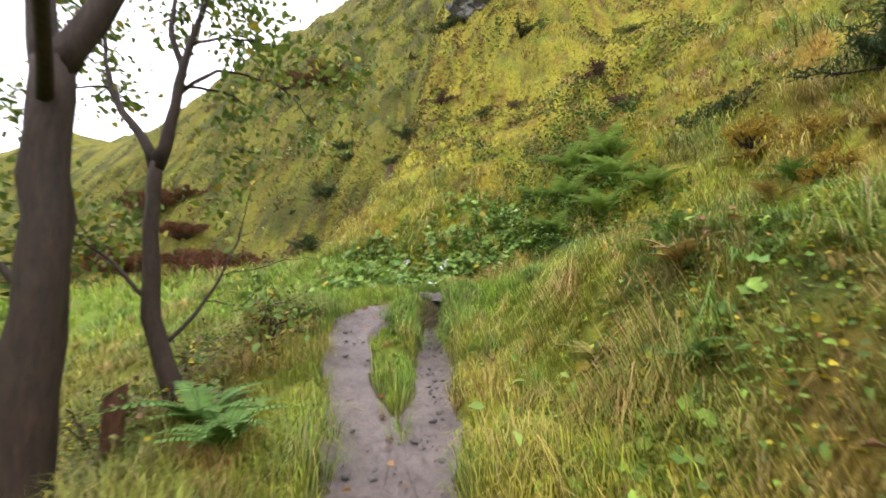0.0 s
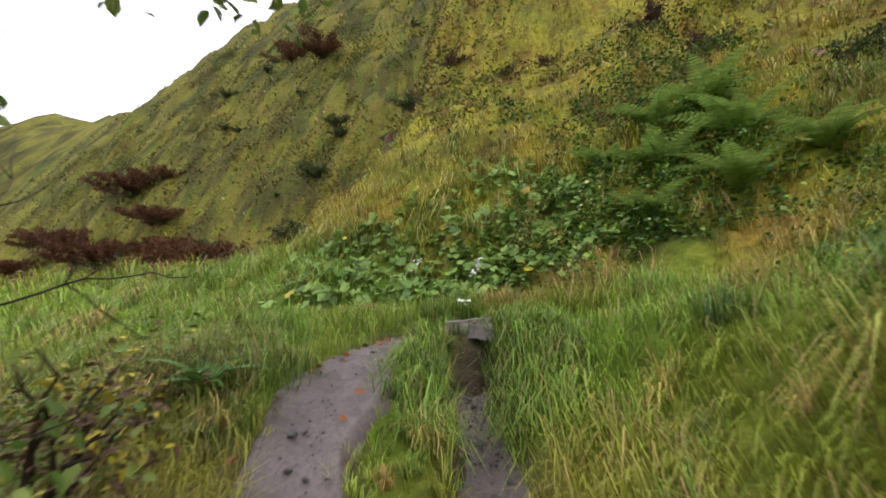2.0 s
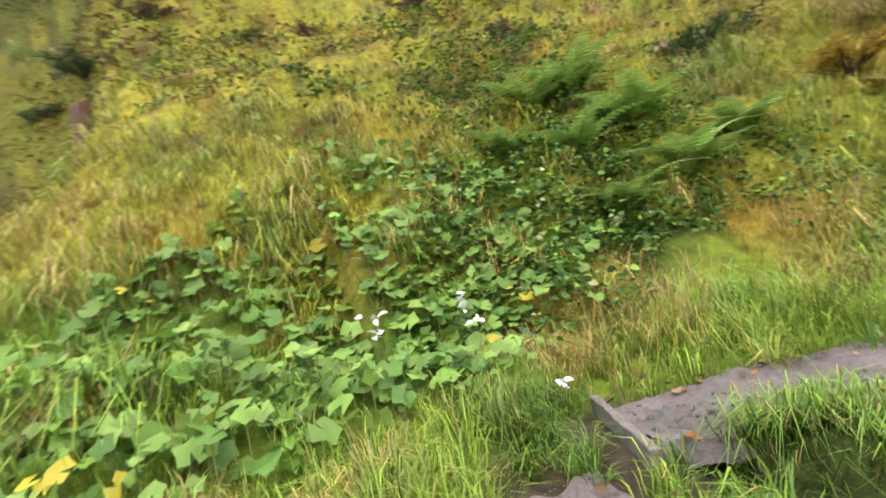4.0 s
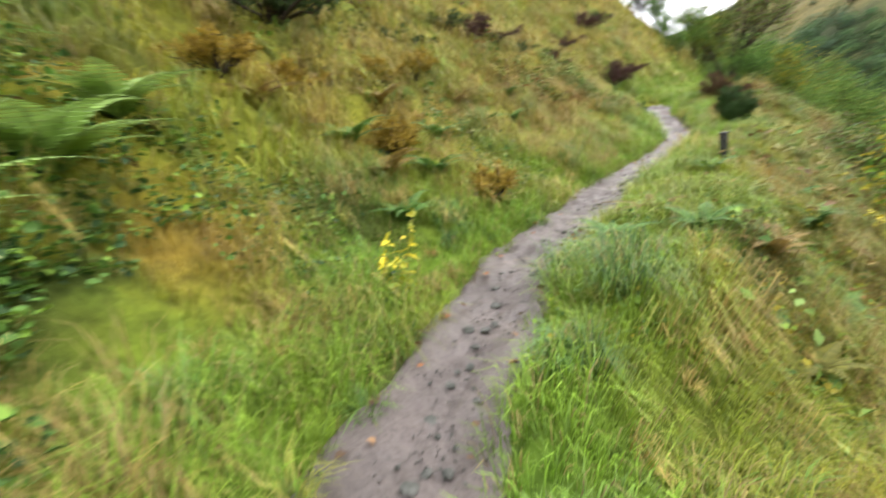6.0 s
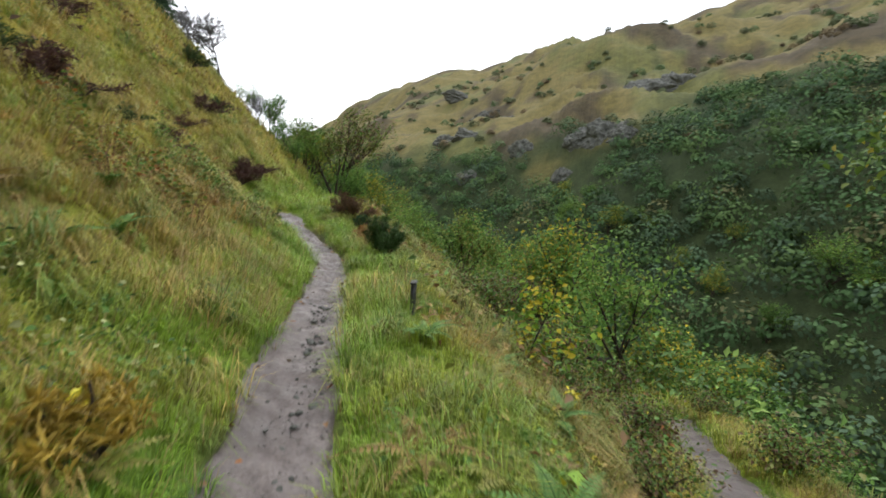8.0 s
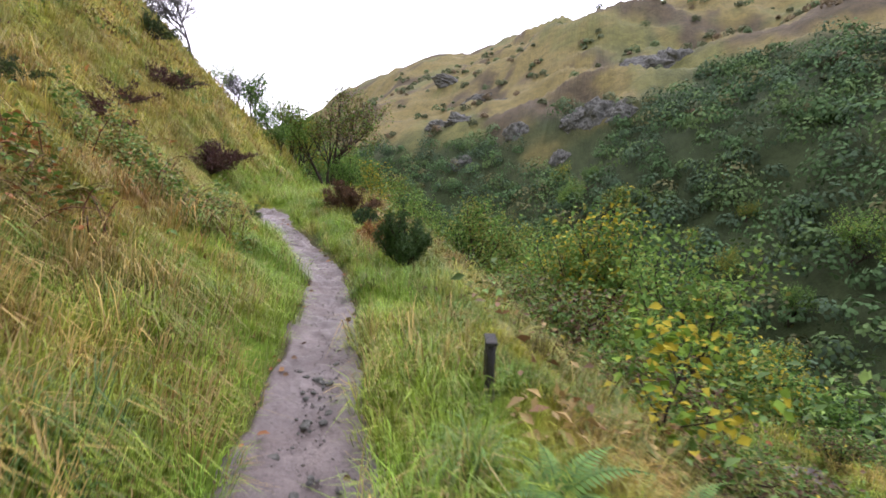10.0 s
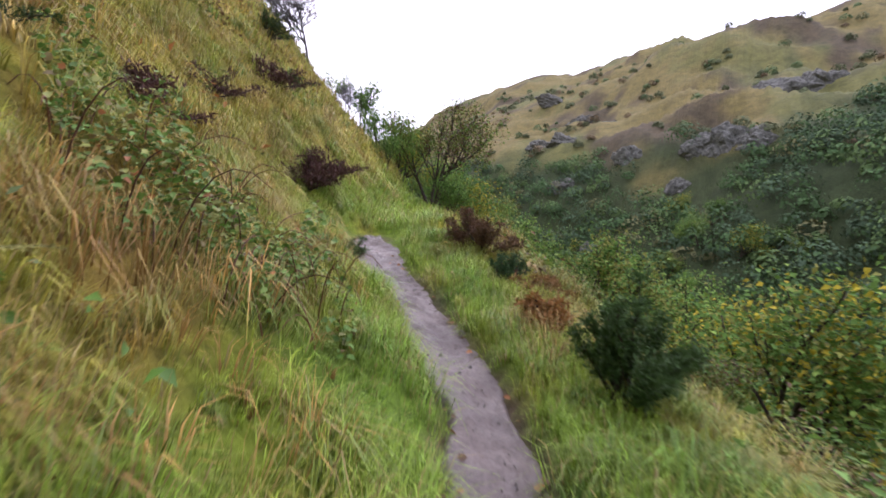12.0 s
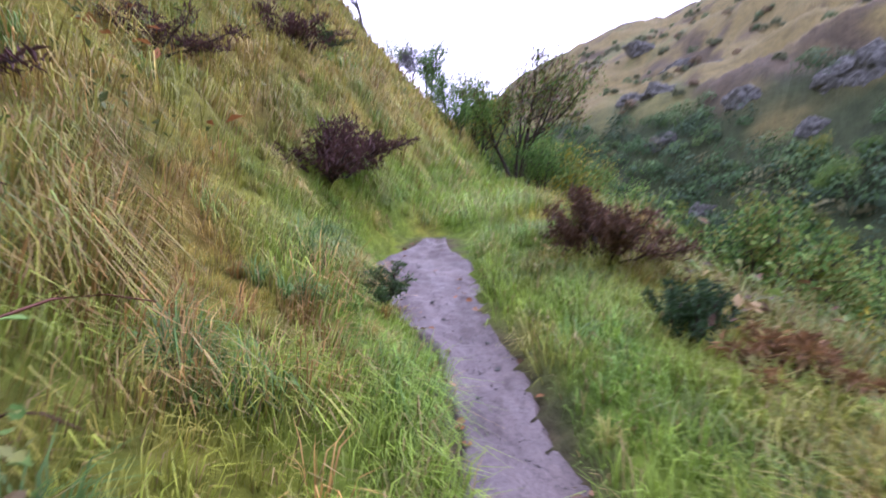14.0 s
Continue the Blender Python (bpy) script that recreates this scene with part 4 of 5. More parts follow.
sy = np.concatenate([RNG.normal(7.55, 0.10, 18), RNG.normal(7.4, 0.2, 26), RNG.normal(6.4, 0.25, 24), RNG.normal(-2.7, 0.5, 20), RNG.normal(0.9, 0.6, 50), RNG.normal(-3.8, 0.3, 20), RNG.normal(1.9, 0.8, 60), RNG.uniform(0.5, 4.6, 50), RNG.uniform(-1, 6.5, 150)])
tufts("dry_straw", sx, sy, 24, 0.34, 0.006, 0.10, 1.5, straw_hues, "pale dry straw standing among green grass")
rx1, ry1 = np.concatenate([RNG.normal(8.6, 0.45, 26), RNG.normal(6.9, 0.5, 40), RNG.uniform(8, 11, 50)]), np.concatenate([RNG.normal(-3.3, 0.45, 26), RNG.normal(-0.6, 0.6, 40), RNG.uniform(-5.5, -1, 50)])
tufts("russet_grass", rx1, ry1, 22, 0.30, 0.008, 0.10, 1.3, lambda x, y, n: np.array((0.42, 0.25, 0.08)) * (0.7 + 0.6 * n[:, None]), "russet withered grass on the bank")
tx = np.array([1.55, 1.4, 1.75, 3.2, 2.9, 1.25, 4.75, 3.3, 0.95, 7.7, 8.3, 8.9, 9.4, 8.6, 9.9])
ty = np.array([4.35, 4.1, 4.5, 4.6, 4.9, 4.6, 1.9, 1.1, 5.2, -2.4, -3.0, -3.7, -4.3, -2.3, -4.9])
tufts("tussock_grass", np.repeat(tx, 4) + RNG.normal(0, 0.08, 60), np.repeat(ty, 4) + RNG.normal(0, 0.08, 60), 60, 0.30, 0.007, 0.06, 1.25, blue_hues, "big drooping tussocks of blue-green grass beside the path", lean0=0.5)

def tussock_hues(x, y, n):
    """Each tussock has its own state: fresh, olive, straw or russet."""
    cols = np.array(((0.16, 0.30, 0.05), (0.22, 0.30, 0.06), (0.33, 0.33, 0.07), (0.50, 0.38, 0.12), (0.40, 0.25, 0.08)))
    dry = np.clip(n * 0.75 + 0.28 * lumps(x + 6, y, 1.6) + 0.12 * step(0.8, 1.6, to_line(x, y, CONTOUR)[0]), 0, 0.999)
    dry = np.where((to_line(x, y, CONTOUR)[3] > 0) | (x < 1.0), dry, 0.6 * dry)
    return cols[(dry * 5).astype(int)]

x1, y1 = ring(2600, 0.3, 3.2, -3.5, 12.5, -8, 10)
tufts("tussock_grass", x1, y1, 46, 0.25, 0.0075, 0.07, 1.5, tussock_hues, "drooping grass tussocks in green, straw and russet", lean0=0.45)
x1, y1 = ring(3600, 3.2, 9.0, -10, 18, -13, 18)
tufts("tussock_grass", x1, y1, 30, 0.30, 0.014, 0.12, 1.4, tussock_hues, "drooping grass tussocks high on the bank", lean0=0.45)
fx_, fy_ = RNG.uniform(-0.5, -0.02, 90), RNG.uniform(6.85, 7.5, 90)
k = (fy_ - 6.70) * 0.46 - (fx_ + 0.40) * 0.52 > 0.03
tufts("step_grass", fx_[k], fy_[k], 22, 0.22, 0.007, 0.05, 1.4, lambda x, y, n: np.array((0.17, 0.30, 0.05)) * (0.7 + 0.6 * n[:, None]), "fresh green grass beside the timber step")
rx2, ry2 = RNG.uniform(-0.10, 0.30, 130), RNG.uniform(5.5, 6.55, 130)
tufts("overhanging_grass", rx2, ry2, 30, 0.24, 0.007, 0.08, 1.6, lambda x, y, n: np.array((0.19, 0.31, 0.05)) * (0.7 + 0.6 * n[:, None]), "long green grass hanging over the rut's bank", lean0=0.5)
rx2, ry2 = RNG.uniform(-0.75, -0.46, 60), RNG.uniform(5.2, 6.7, 60)
tufts("overhanging_grass", rx2, ry2, 26, 0.17, 0.007, 0.06, 1.5, lambda x, y, n: np.array((0.17, 0.30, 0.05)) * (0.7 + 0.6 * n[:, None]), "long green grass on the strip between the ruts", lean0=0.4)
ox_, oy_ = RNG.uniform(-0.55, 0.55, 420), RNG.uniform(6.28, 7.0, 420)
k = (np.hypot(ox_ + 0.75, oy_ - 6.75) > 0.25) & (oy_ < 6.62 - 0.55 * np.maximum(ox_, -0.35) + 0.35 * np.minimum(ox_, 0))
tufts("step_grass", ox_[k], oy_[k], 18, 0.12, 0.007, 0.07, 1.2, lambda x, y, n: np.array((0.10, 0.20, 0.03)) * (0.7 + 0.6 * n[:, None]), "dark green grass hanging round the timber step")

# ---- gorse, bracken and heather along the upper path ----
def make_gorse(name, x, y, width, height, col, label, category="gorse", spines=5200, size=0.055, group=""):
    ob = thing(name, x, y, None, 0, label, category, group)
    bits, ends = Bits(), []
    for k in range(18):
        a, r = RNG.uniform(0, 6.28), RNG.uniform(0.1, 1.15)
        end = np.array((math.cos(a) * r * width / 2, math.sin(a) * r * width / 2, height * (1.05 - 0.4 * r) * RNG.uniform(0.5, 1.08)))
        u = np.linspace(0, 1, 7)[:, None]
        pts = end * np.concatenate([u ** 0.8, u ** 0.8, u], 1) + RNG.normal(0, 0.015, (7, 3))
        pts[0] = (0, 0, -0.1)
        tube(bits, pts, np.linspace(0.02, 0.006, 7), 5)
        ends.append(pts)
    tagged(bits.done("stem", BARK, ob, smooth=True), kind="stuff")
    pts = np.concatenate([p[3:] for p in ends])
    at = pts[RNG.integers(0, len(pts), spines)] + RNG.normal(0, 0.034, (spines, 3)) * (width, width, height * 1.1)
    bits = Bits()
    leaves(bits, at, size, np.array(col) * RNG.uniform(0.55, 1.4, (spines, 1)), droop=-0.6, flat=0.0, slim=0.16, plain=True)
    tagged(bits.done("foliage", LEAF, ob), kind="stuff")
    return ob

make_gorse("gorse_bush", 5.12, -2.85, 1.0, 0.85, (0.075, 0.14, 0.045), "dark green spiny gorse bush beside the path", spines=9000)
make_gorse("gorse_bush", 9.15, -4.85, 0.7, 0.35, (0.07, 0.13, 0.04), "low dark green gorse at the path's bend", spines=2200)
make_gorse("dead_bracken", 8.0, -7.0, 1.5, 0.8, (0.15, 0.085, 0.05), "dark brown dead bracken beside the bend of the path", "bracken", 4200, 0.08)
make_gorse("dead_bracken", 6.45, -5.45, 0.85, 0.24, (0.30, 0.17, 0.07), "russet dead bracken low beside the path", "bracken", 1800, 0.08)
make_gorse("dead_bracken", 6.0, -3.95, 0.5, 0.45, (0.34, 0.17, 0.06), "russet dead bracken at the path's edge", "bracken", 1500, 0.09)
make_gorse("gorse_bush", 7.0, -5.6, 0.55, 0.5, (0.06, 0.12, 0.05), "small dark green gorse beside the path", spines=2400)
heath = make_gorse("heather", 12.2, -4.5, 1.7, 0.5, (0.11, 0.055, 0.05), "dark purple-brown heather on the steep bank", "heather", 2200, 0.08, "heather clumps")
scatter_copies(heath, [(11.6, -6.6), (11.2, -6.0), (9.9, -2.2), (8.6, 0.6), (14, -7.5), (12.6, -2.0), (9.2, 2.4), (-1.5, 19), (3.4, 15), (6, 14), (1.0, 18.5), (5.2, 11.0)], 0.7, 1.4, 0.08)
rusty = make_gorse("heather", -15.1, 30.4, 3.2, 0.8, (0.17, 0.075, 0.04), "rust-brown heather spread over the far hollow", "heather", 4200, 0.15, "rusty heather in the hollow")
scatter_copies(rusty, [(-15.8, 32.8), (-13.6, 28.6), (-16.8, 29.0), (-20.5, 32.5), (-23.0, 34.5), (-25.5, 34.4), (-18.5, 34.5), (-12.0, 26.0), (-21.0, 29.0), (-9.5, 23.0), (-6.0, 33.0), (-9.0, 37.0)], 1.1, 1.8, 0.1)
dark = make_gorse("dark_shrub", -5.3, 15.7, 1.7, 0.55, (0.06, 0.10, 0.035), "dark green shrub on the mossy hillside", "shrub", 2400, 0.085, "shrubs on the hillside")
scatter_copies(dark, [(-6.6, 24.6), (-4.4, 23.8), (-4.9, 21.8), (-12.2, 33.0), (-11.0, 32.2), (-3.7, 25.0), (-10.5, 36.0), (-14.0, 38.0), (2.3, 16.0), (-6.5, 19.5), (-1.0, 22.0), (-9, 24), (-4, 26), (2, 24), (6, 21), (9, 17), (-13, 27), (-7, 31), (0, 30), (7, 28), (12, 24), (-3.6, 16.8), (-0.2, 20.5), (4.6, 18.3),
                      (7.4, 3.2), (8.6, 1.6), (9.0, -0.6), (6.3, 5.4), (5.2, 8.0), (7.9, 6.2), (10.8, 0.2), (15, -9), (16, -5), (18, -11)], 0.55, 1.5, 0.1)
for x, y in ((5.0, 5.6), (4.6, 6.3), (4.3, 4.7), (5.6, 4.4), (6.1, 3.5), (3.6, 3.9)):
    make_gorse("bracken", x, y, 0.8, 0.4, (0.42, 0.29, 0.05), "golden-yellow dying bracken on the bank", "bracken", 1500, 0.085, "yellow bracken on the bank")

# ---- flowers ----
def make_flower(name, x, y, h, petals, size, col, label, group):
    ob = thing(name, x, y, None, RNG.uniform(0, 360), label, "flower", group)
    bits = Bits()
    top = np.array((RNG.uniform(-0.05, 0.05), RNG.uniform(-0.05, 0.05), h))
    tube(bits, np.stack([(0, 0, -0.03), top * (0.3, 0.3, 0.5), top]), (0.005, 0.004, 0.003), 4, (0.1, 0.2, 0.04))
    bits.done("stalk", LEAF, ob)
    bits = Bits()
    leaves(bits, np.repeat(top[None], petals, 0) + RNG.normal(0, size * 0.3, (petals, 3)), size, np.array(col) * RNG.uniform(0.85, 1.1, (petals, 1)), droop=-0.2, slim=0.8)
    tagged(bits.done("bloom", LEAF, ob), kind="stuff")

for x, y, h in ((0.05, 8.15, 0.5), (0.0, 7.95, 0.42), (-0.6, 8.25, 0.45), (-0.58, 8.12, 0.38), (-0.2, 7.28, 0.22), (0.12, 8.12, 0.45)):
    make_flower("white_flower", x, y, h, 5, 0.065, (0.78, 0.80, 0.76), "single white bloom among broad green leaves", "white flowers")
def make_yellow_plant(name, x, y, h, pairs, label, group):
    """An upright stalk with paired yellow leaves, largest in the middle."""
    ob = thing(name, x, y, None, RNG.uniform(0, 360), label, "plant", group)
    u = np.linspace(0, 1, 6)
    lean = RNG.uniform(-0.12, 0.12, 2)
    stalk = np.stack([lean[0] * u ** 2, lean[1] * u ** 2, -0.03 + (h + 0.03) * u], 1)
    bits = Bits()
    tube(bits, stalk, np.linspace(0.005, 0.002, 6), 5, (0.25, 0.22, 0.06))
    bits.done("stalk", LEAF, ob)
    bits = Bits()
    q = np.repeat(np.linspace(0.25, 1, pairs), 2)
    at = np.stack([np.interp(q, u, stalk[:, j]) for j in range(3)], 1) + RNG.normal(0, 0.012, (2 * pairs, 3))
    leaves(bits, at, 0.075, mixtint(2 * pairs, ((0.70, 0.58, 0.04), (0.60, 0.55, 0.06), (0.40, 0.42, 0.06)), (5, 3, 1), 0.15), droop=0.15, flat=0.6, slim=0.5)
    tagged(bits.done("foliage", LEAF, ob), kind="stuff")
    return ob

for x, y, h in ((2.24, 5.66, 0.36), (2.52, 5.42, 0.5), (2.3, 5.5, 0.28), (2.45, 5.6, 0.34), (1.4, 0.7, 0.35), (3.6, 3.9, 0.3)):
    make_yellow_plant("yellow_leaved_plant", x, y, h, 11, "small upright plant with yellow autumn leaves by the path", "yellow plants")

# ---- young trees and bushes below the path ----
make_tree("sapling", 2.2, -0.95, 1.9, 0.018, 330, 0.10, (LIGHT, YELLOW, GREEN), (4, 4, 1), "yellow-green young sycamore below the black post", depth=1, cluster=0.14)
shrub = make_bush("hazel_bush", 0.6, 0.2, 1.0, 0.8, 1300, 0.05, (GREEN, OLIVE, BROWN, YELLOW), (4, 4, 3, 0.2), "low mixed green and brown bush below the path", "bush", "bushes below the path")
scatter_copies(shrub, [(1.4, -1.4), (2.9, -3.2), (0.4, -2.6), (2.0, -4.3), (3.6, -5.2), (4.6, -6.3), (2.6, -7.0), (0.6, -6.2), (4.0, -9.0), (8.0, -10.4), (5.8, -11.5), (9.6, -11.6), (-1.6, -2.2), (-1.2, -5.0), (2.2, -9.8), (7.2, -12.8), (3.5, -12.2), (3.9, -3.9), (1.8, -2.6)], 0.7, 1.5, 0.05)

VGREEN, VLIGHT, VOLIVE = (0.135, 0.25, 0.055), (0.23, 0.35, 0.075), (0.23, 0.24, 0.06)
VAL = [make_tree("valley_tree", *p, 5.0, 0.09, 2900, 0.14, c, w, "leafy green tree on the steep valley side", depth=2, cluster=0.32, group="trees in the valley", stems=st)
       for p, c, w, st in (((1.2, -9.6), (VGREEN, VLIGHT, VOLIVE), (5, 3, 1), 2), ((4.2, -16.0), (VGREEN, VOLIVE, YELLOW), (4, 3, 2), 2), ((-3.0, -11.0), (VGREEN, DEEP, VLIGHT), (5, 3, 1), 3), ((6.8, -17.0), (VOLIVE, VGREEN, VLIGHT), (4, 3, 1), 2))]
spots = []
while len(spots) < 84:
    x, y = float(RNG.uniform(-45, 45)), float(RNG.uniform(-75, -6))
    d, _, s, side = (float(q[0]) for q in to_line(np.array([x]), np.array([y]), CONTOUR))
    d1 = float(to_line(np.array([x]), np.array([y]), LOWER)[0][0])
    if side < 0 and 6.5 < d < 46 and d1 > 3.0 and s > START_S + 1 and all((x - a) ** 2 + (y - b) ** 2 > 3.2 for a, b in spots):
        spots.append((x, y))
for i, t in enumerate(VAL):
    scatter_copies(t, spots[i::4], 0.55, 1.25, 0.3)

make_tree("rowan_tree", 16.5, -20.8, 7.2, 0.10, 5200, 0.12, (OLIVE, GREEN, BROWN), (4, 3, 2), "sparse many-stemmed rowan at the end of the path", stems=5, depth=3, cluster=0.2, curl=0.22, open_=0.34)
BARE = mat_bark("grey_bark", (0.06, 0.055, 0.055), (0.16, 0.15, 0.15))
bare_tree = make_tree("bare_tree", 21.9, -17.0, 5.2, 0.085, 0, 0.1, (), (), "leafless grey tree on the skyline", depth=4, bark=BARE, thin=0.6, forks=(4, 5), open_=0.29, curl=0.3)
scatter_copies(bare_tree, [(20.6, -18.6), (23.6, -16.4)], 0.4, 0.55, 0.2)
for i, t in enumerate(VAL):
    scatter_copies(t, [((19, -21), (20, -23), (22, -26), (17, -26))[i], ((18.5, -25), (14.5, -24), (20, -29), (24, -31))[i], ((12.5, -23.5), (17, -30), (25, -36), (15.5, -28))[i]], 0.65, 1.1, 0.3)

scatter_copies(VAL[2], [(15.6, -15.2), (17.6, -17.2), (19.6, -18.6), (14.4, -18.8)], 0.42, 0.6, 0.25)
scatter_copies(VAL[0], [(12.2, -19.5), (21.5, -19.5)], 0.5, 0.65, 0.25)
scatter_copies(VAL[0], [(-0.4, -7.9), (-5.4, -17.0)], 0.8, 1.0, 0.25)
scatter_copies(VAL[1], [(-1.9, -10.2), (3.2, -10.6)], 0.85, 1.05, 0.25)
scatter_copies(VAL[2], [(-4.6, -9.6), (1.2, -13.5)], 0.75, 0.95, 0.25)

def make_fir(name, x, y, height, label, group):
    ob = thing(name, x, y, None, 0, label, "tree", group)
    bits = Bits()
    tube(bits, [(0, 0, -0.3), (0.02, 0, height * 0.5), (0, 0, height)], (0.11, 0.07, 0.015), 7)
    bits.done("trunk", BARK, ob, smooth=True)
    at = []
    for h in np.arange(0.05, 1.0, 0.075):
        for a in np.arange(0, 6.28, 0.9) + RNG.uniform(0, 1):
            L = height * 0.52 * (1.02 - h) * RNG.uniform(0.6, 1.2)
            u = np.linspace(0.1, 1, 16)
            at.append(np.stack([np.cos(a) * L * u, np.sin(a) * L * u, h * height - 0.28 * L * u + 0.16 * L * u ** 2], 1))
    at = np.repeat(np.concatenate(at), 2, 0)
    at = at + RNG.normal(0, 0.06, at.shape)
    bits = Bits()
    leaves(bits, at, 0.24, np.array((0.05, 0.10, 0.05)) * RNG.uniform(0.6, 1.4, (len(at), 1)), droop=0.4, slim=0.25, plain=True)
    tagged(bits.done("foliage", LEAF, ob), kind="stuff")
    return ob

fir = make_fir("fir_tree", 25.6, -16.4, 3.4, "dark green fir tree on the hill's shoulder", "fir trees on the hill")
scatter_copies(fir, [(26.8, -15.2), (27.9, -14.4), (24.6, -15.4), (28.4, -17.2)], 0.6, 1.05, 0.2)

# ---- scrub over the slopes above the path ----
def hill_scrub(name, n, lo, hi, leaf, clump, height, m, cols, weights, label, cut, size, s0, s1, way=1):
    x, y = RNG.uniform(-32, 30, n), RNG.uniform(-32, 48, n)
    d, _, s, side = to_line(x, y, CONTOUR)
    k = (side * way > 0) & (d > lo) & (d < hi) & (to_line(x, y, LOWER)[0] > 0.9) & (s > START_S + s0) & (s < START_S + s1) & (lumps(x + size, y, size) + 0.5 * lumps(x, y + size, size * 0.4) > cut)
    x, y = x[k], y[k]
    sc = np.repeat(RNG.uniform(0.5, 1.6, len(x)), m)
    at = np.stack([np.repeat(x, m), np.repeat(y, m), np.zeros(len(sc))], 1) + RNG.normal(0, clump, (len(sc), 3)) * sc[:, None] * (1, 1, 0)
    at[:, 2] = land(at[:, 0], at[:, 1]) + height * sc * RNG.random(len(sc)) ** 1.5
    tint = np.repeat(mixtint(len(x), cols, weights, 0.3), m, 0) * RNG.uniform(0.65, 1.35, (len(sc), 1))
    bits = Bits()
    leaves(bits, at, leaf, tint, droop=-0.1, slim=0.5, plain=True)
    return tagged(bits.done(name, LEAF), label, "scrub", kind="stuff")

hill_scrub("hill_scrub", 5200, 2.2, 12, 0.07, 0.17, 0.32, 52, (DEEP, (0.12, 0.16, 0.05), BROWN, OLIVE), (4, 3, 3, 2), "dark low scrub and bilberry on the bank", -0.05, 3.7, 2.0, 40)
hill_scrub("hill_scrub", 10000, 4, 34, 0.11, 0.24, 0.38, 56, (DEEP, (0.12, 0.16, 0.05), BROWN, OLIVE), (4, 3, 3, 3), "dark low scrub and bilberry on the mossy hillside", 0.1, 5.3, -70, 2.0)
hill_scrub("hill_bushes", 1500, 11, 46, 0.15, 0.5, 0.8, 90, (DEEP, (0.12, 0.16, 0.05), (0.15, 0.09, 0.05), OLIVE), (4, 3, 3, 2), "low dark bushes on the steep hillside", 0.0, 7.3, -70, -4.0)
hill_scrub("brown_bracken", 5200, 2.5, 22, 0.14, 0.3, 0.3, 26, (RUST, BROWN, (0.22, 0.13, 0.06)), (1, 3, 3), "brown dead bracken over the hillside", 0.65, 6.1, -70, 40)
hill_scrub("brown_bracken", 9000, 1.5, 13, 0.16, 0.3, 0.3, 34, ((0.20, 0.09, 0.05), BROWN, (0.24, 0.13, 0.06)), (2, 3, 2), "brown heather and dead bracken in the hollow", 0.15, 3.9, -26, -5.5)
hill_scrub("green_herbs", 3000, 1.3, 8, 0.09, 0.16, 0.22, 22, (GREEN, LIGHT, (0.16, 0.26, 0.07)), (4, 3, 3), "fresh green herbs between the tussocks of the bank", 0.3, 2.2, 0.0, 40)
hill_scrub("green_herbs", 3600, 0.6, 9, 0.09, 0.18, 0.2, 22, (GREEN, LIGHT, (0.16, 0.26, 0.07)), (4, 3, 3), "fresh green herbs in the hollow beside the path", 0.2, 2.6, -14, 0.0)

hill_scrub("crest_bracken", 26000, 1.25, 2.9, 0.10, 0.14, 0.26, 20, ((0.20, 0.11, 0.05), (0.42, 0.30, 0.12), OLIVE, (0.13, 0.08, 0.05)), (3, 4, 3, 2), "brown bracken and straw along the edge of the drop", 0.1, 1.9, 3.5, 17, -1)
hill_scrub("slope_scrub", 5200, 2.2, 9, 0.12, 0.3, 0.5, 26, (VGREEN, (0.12, 0.20, 0.05), OLIVE, (0.24, 0.14, 0.06), VLIGHT), (4, 4, 3, 2, 2), "mixed green and brown scrub on the valley side", -0.5, 3.3, 1.5, 40, -1)
hill_scrub("valley_scrub", 8000, 8, 32, 0.24, 0.6, 1.3, 30, (VGREEN, (0.10, 0.18, 0.05), VLIGHT, VOLIVE), (4, 4, 2, 1), "dense green bushes down the valley side", -0.5, 7.0, 0.0, 60, -1)

# ---- the stream in the valley ----
def make_stream():
    line = CONTOUR[len(BEFORE) - 1:-2]
    pts = []
    for a, b2 in zip(line[:-1], line[1:]):
        t = unit((b2 - a)[:2])
        for u in (0.0, 0.5):
            p = a + (b2 - a) * u
            pts.append((p[0] + t[1] * 28, p[1] - t[0] * 28, p[2] - 13.6))
    pts = np.array(pts[::3])
    t = unit(np.gradient(pts[:, :2], axis=0))
    nrm = np.stack([-t[:, 1], t[:, 0], 0 * t[:, 0]], 1)
    v = np.concatenate([pts - nrm * 3.2, pts + nrm * 3.2])
    n = len(pts)
    f = [(i, i + 1, n + i + 1, n + i) for i in range(n - 1)]
    m, nt, bs = mat_base("dark_stream_water", 0.12, 0.5)
    bs.inputs["Base Color"].default_value = (0.012, 0.014, 0.010, 1)
    bump(nt, bs, tex_noise(nt, 3.0, 4), 0.25, 0.05)
    ob = finish("stream", v, np.array(f).ravel(), np.full(len(f), 4), m, None)
    return tagged(ob, "dark narrow stream at the bottom of the valley", "water", kind="structure")

make_stream()

# ---- far woods, scrub and crags over the valley ----
FARLEAF = mat_foliage("far_leaves", 0.95, 0.1, 0.06)
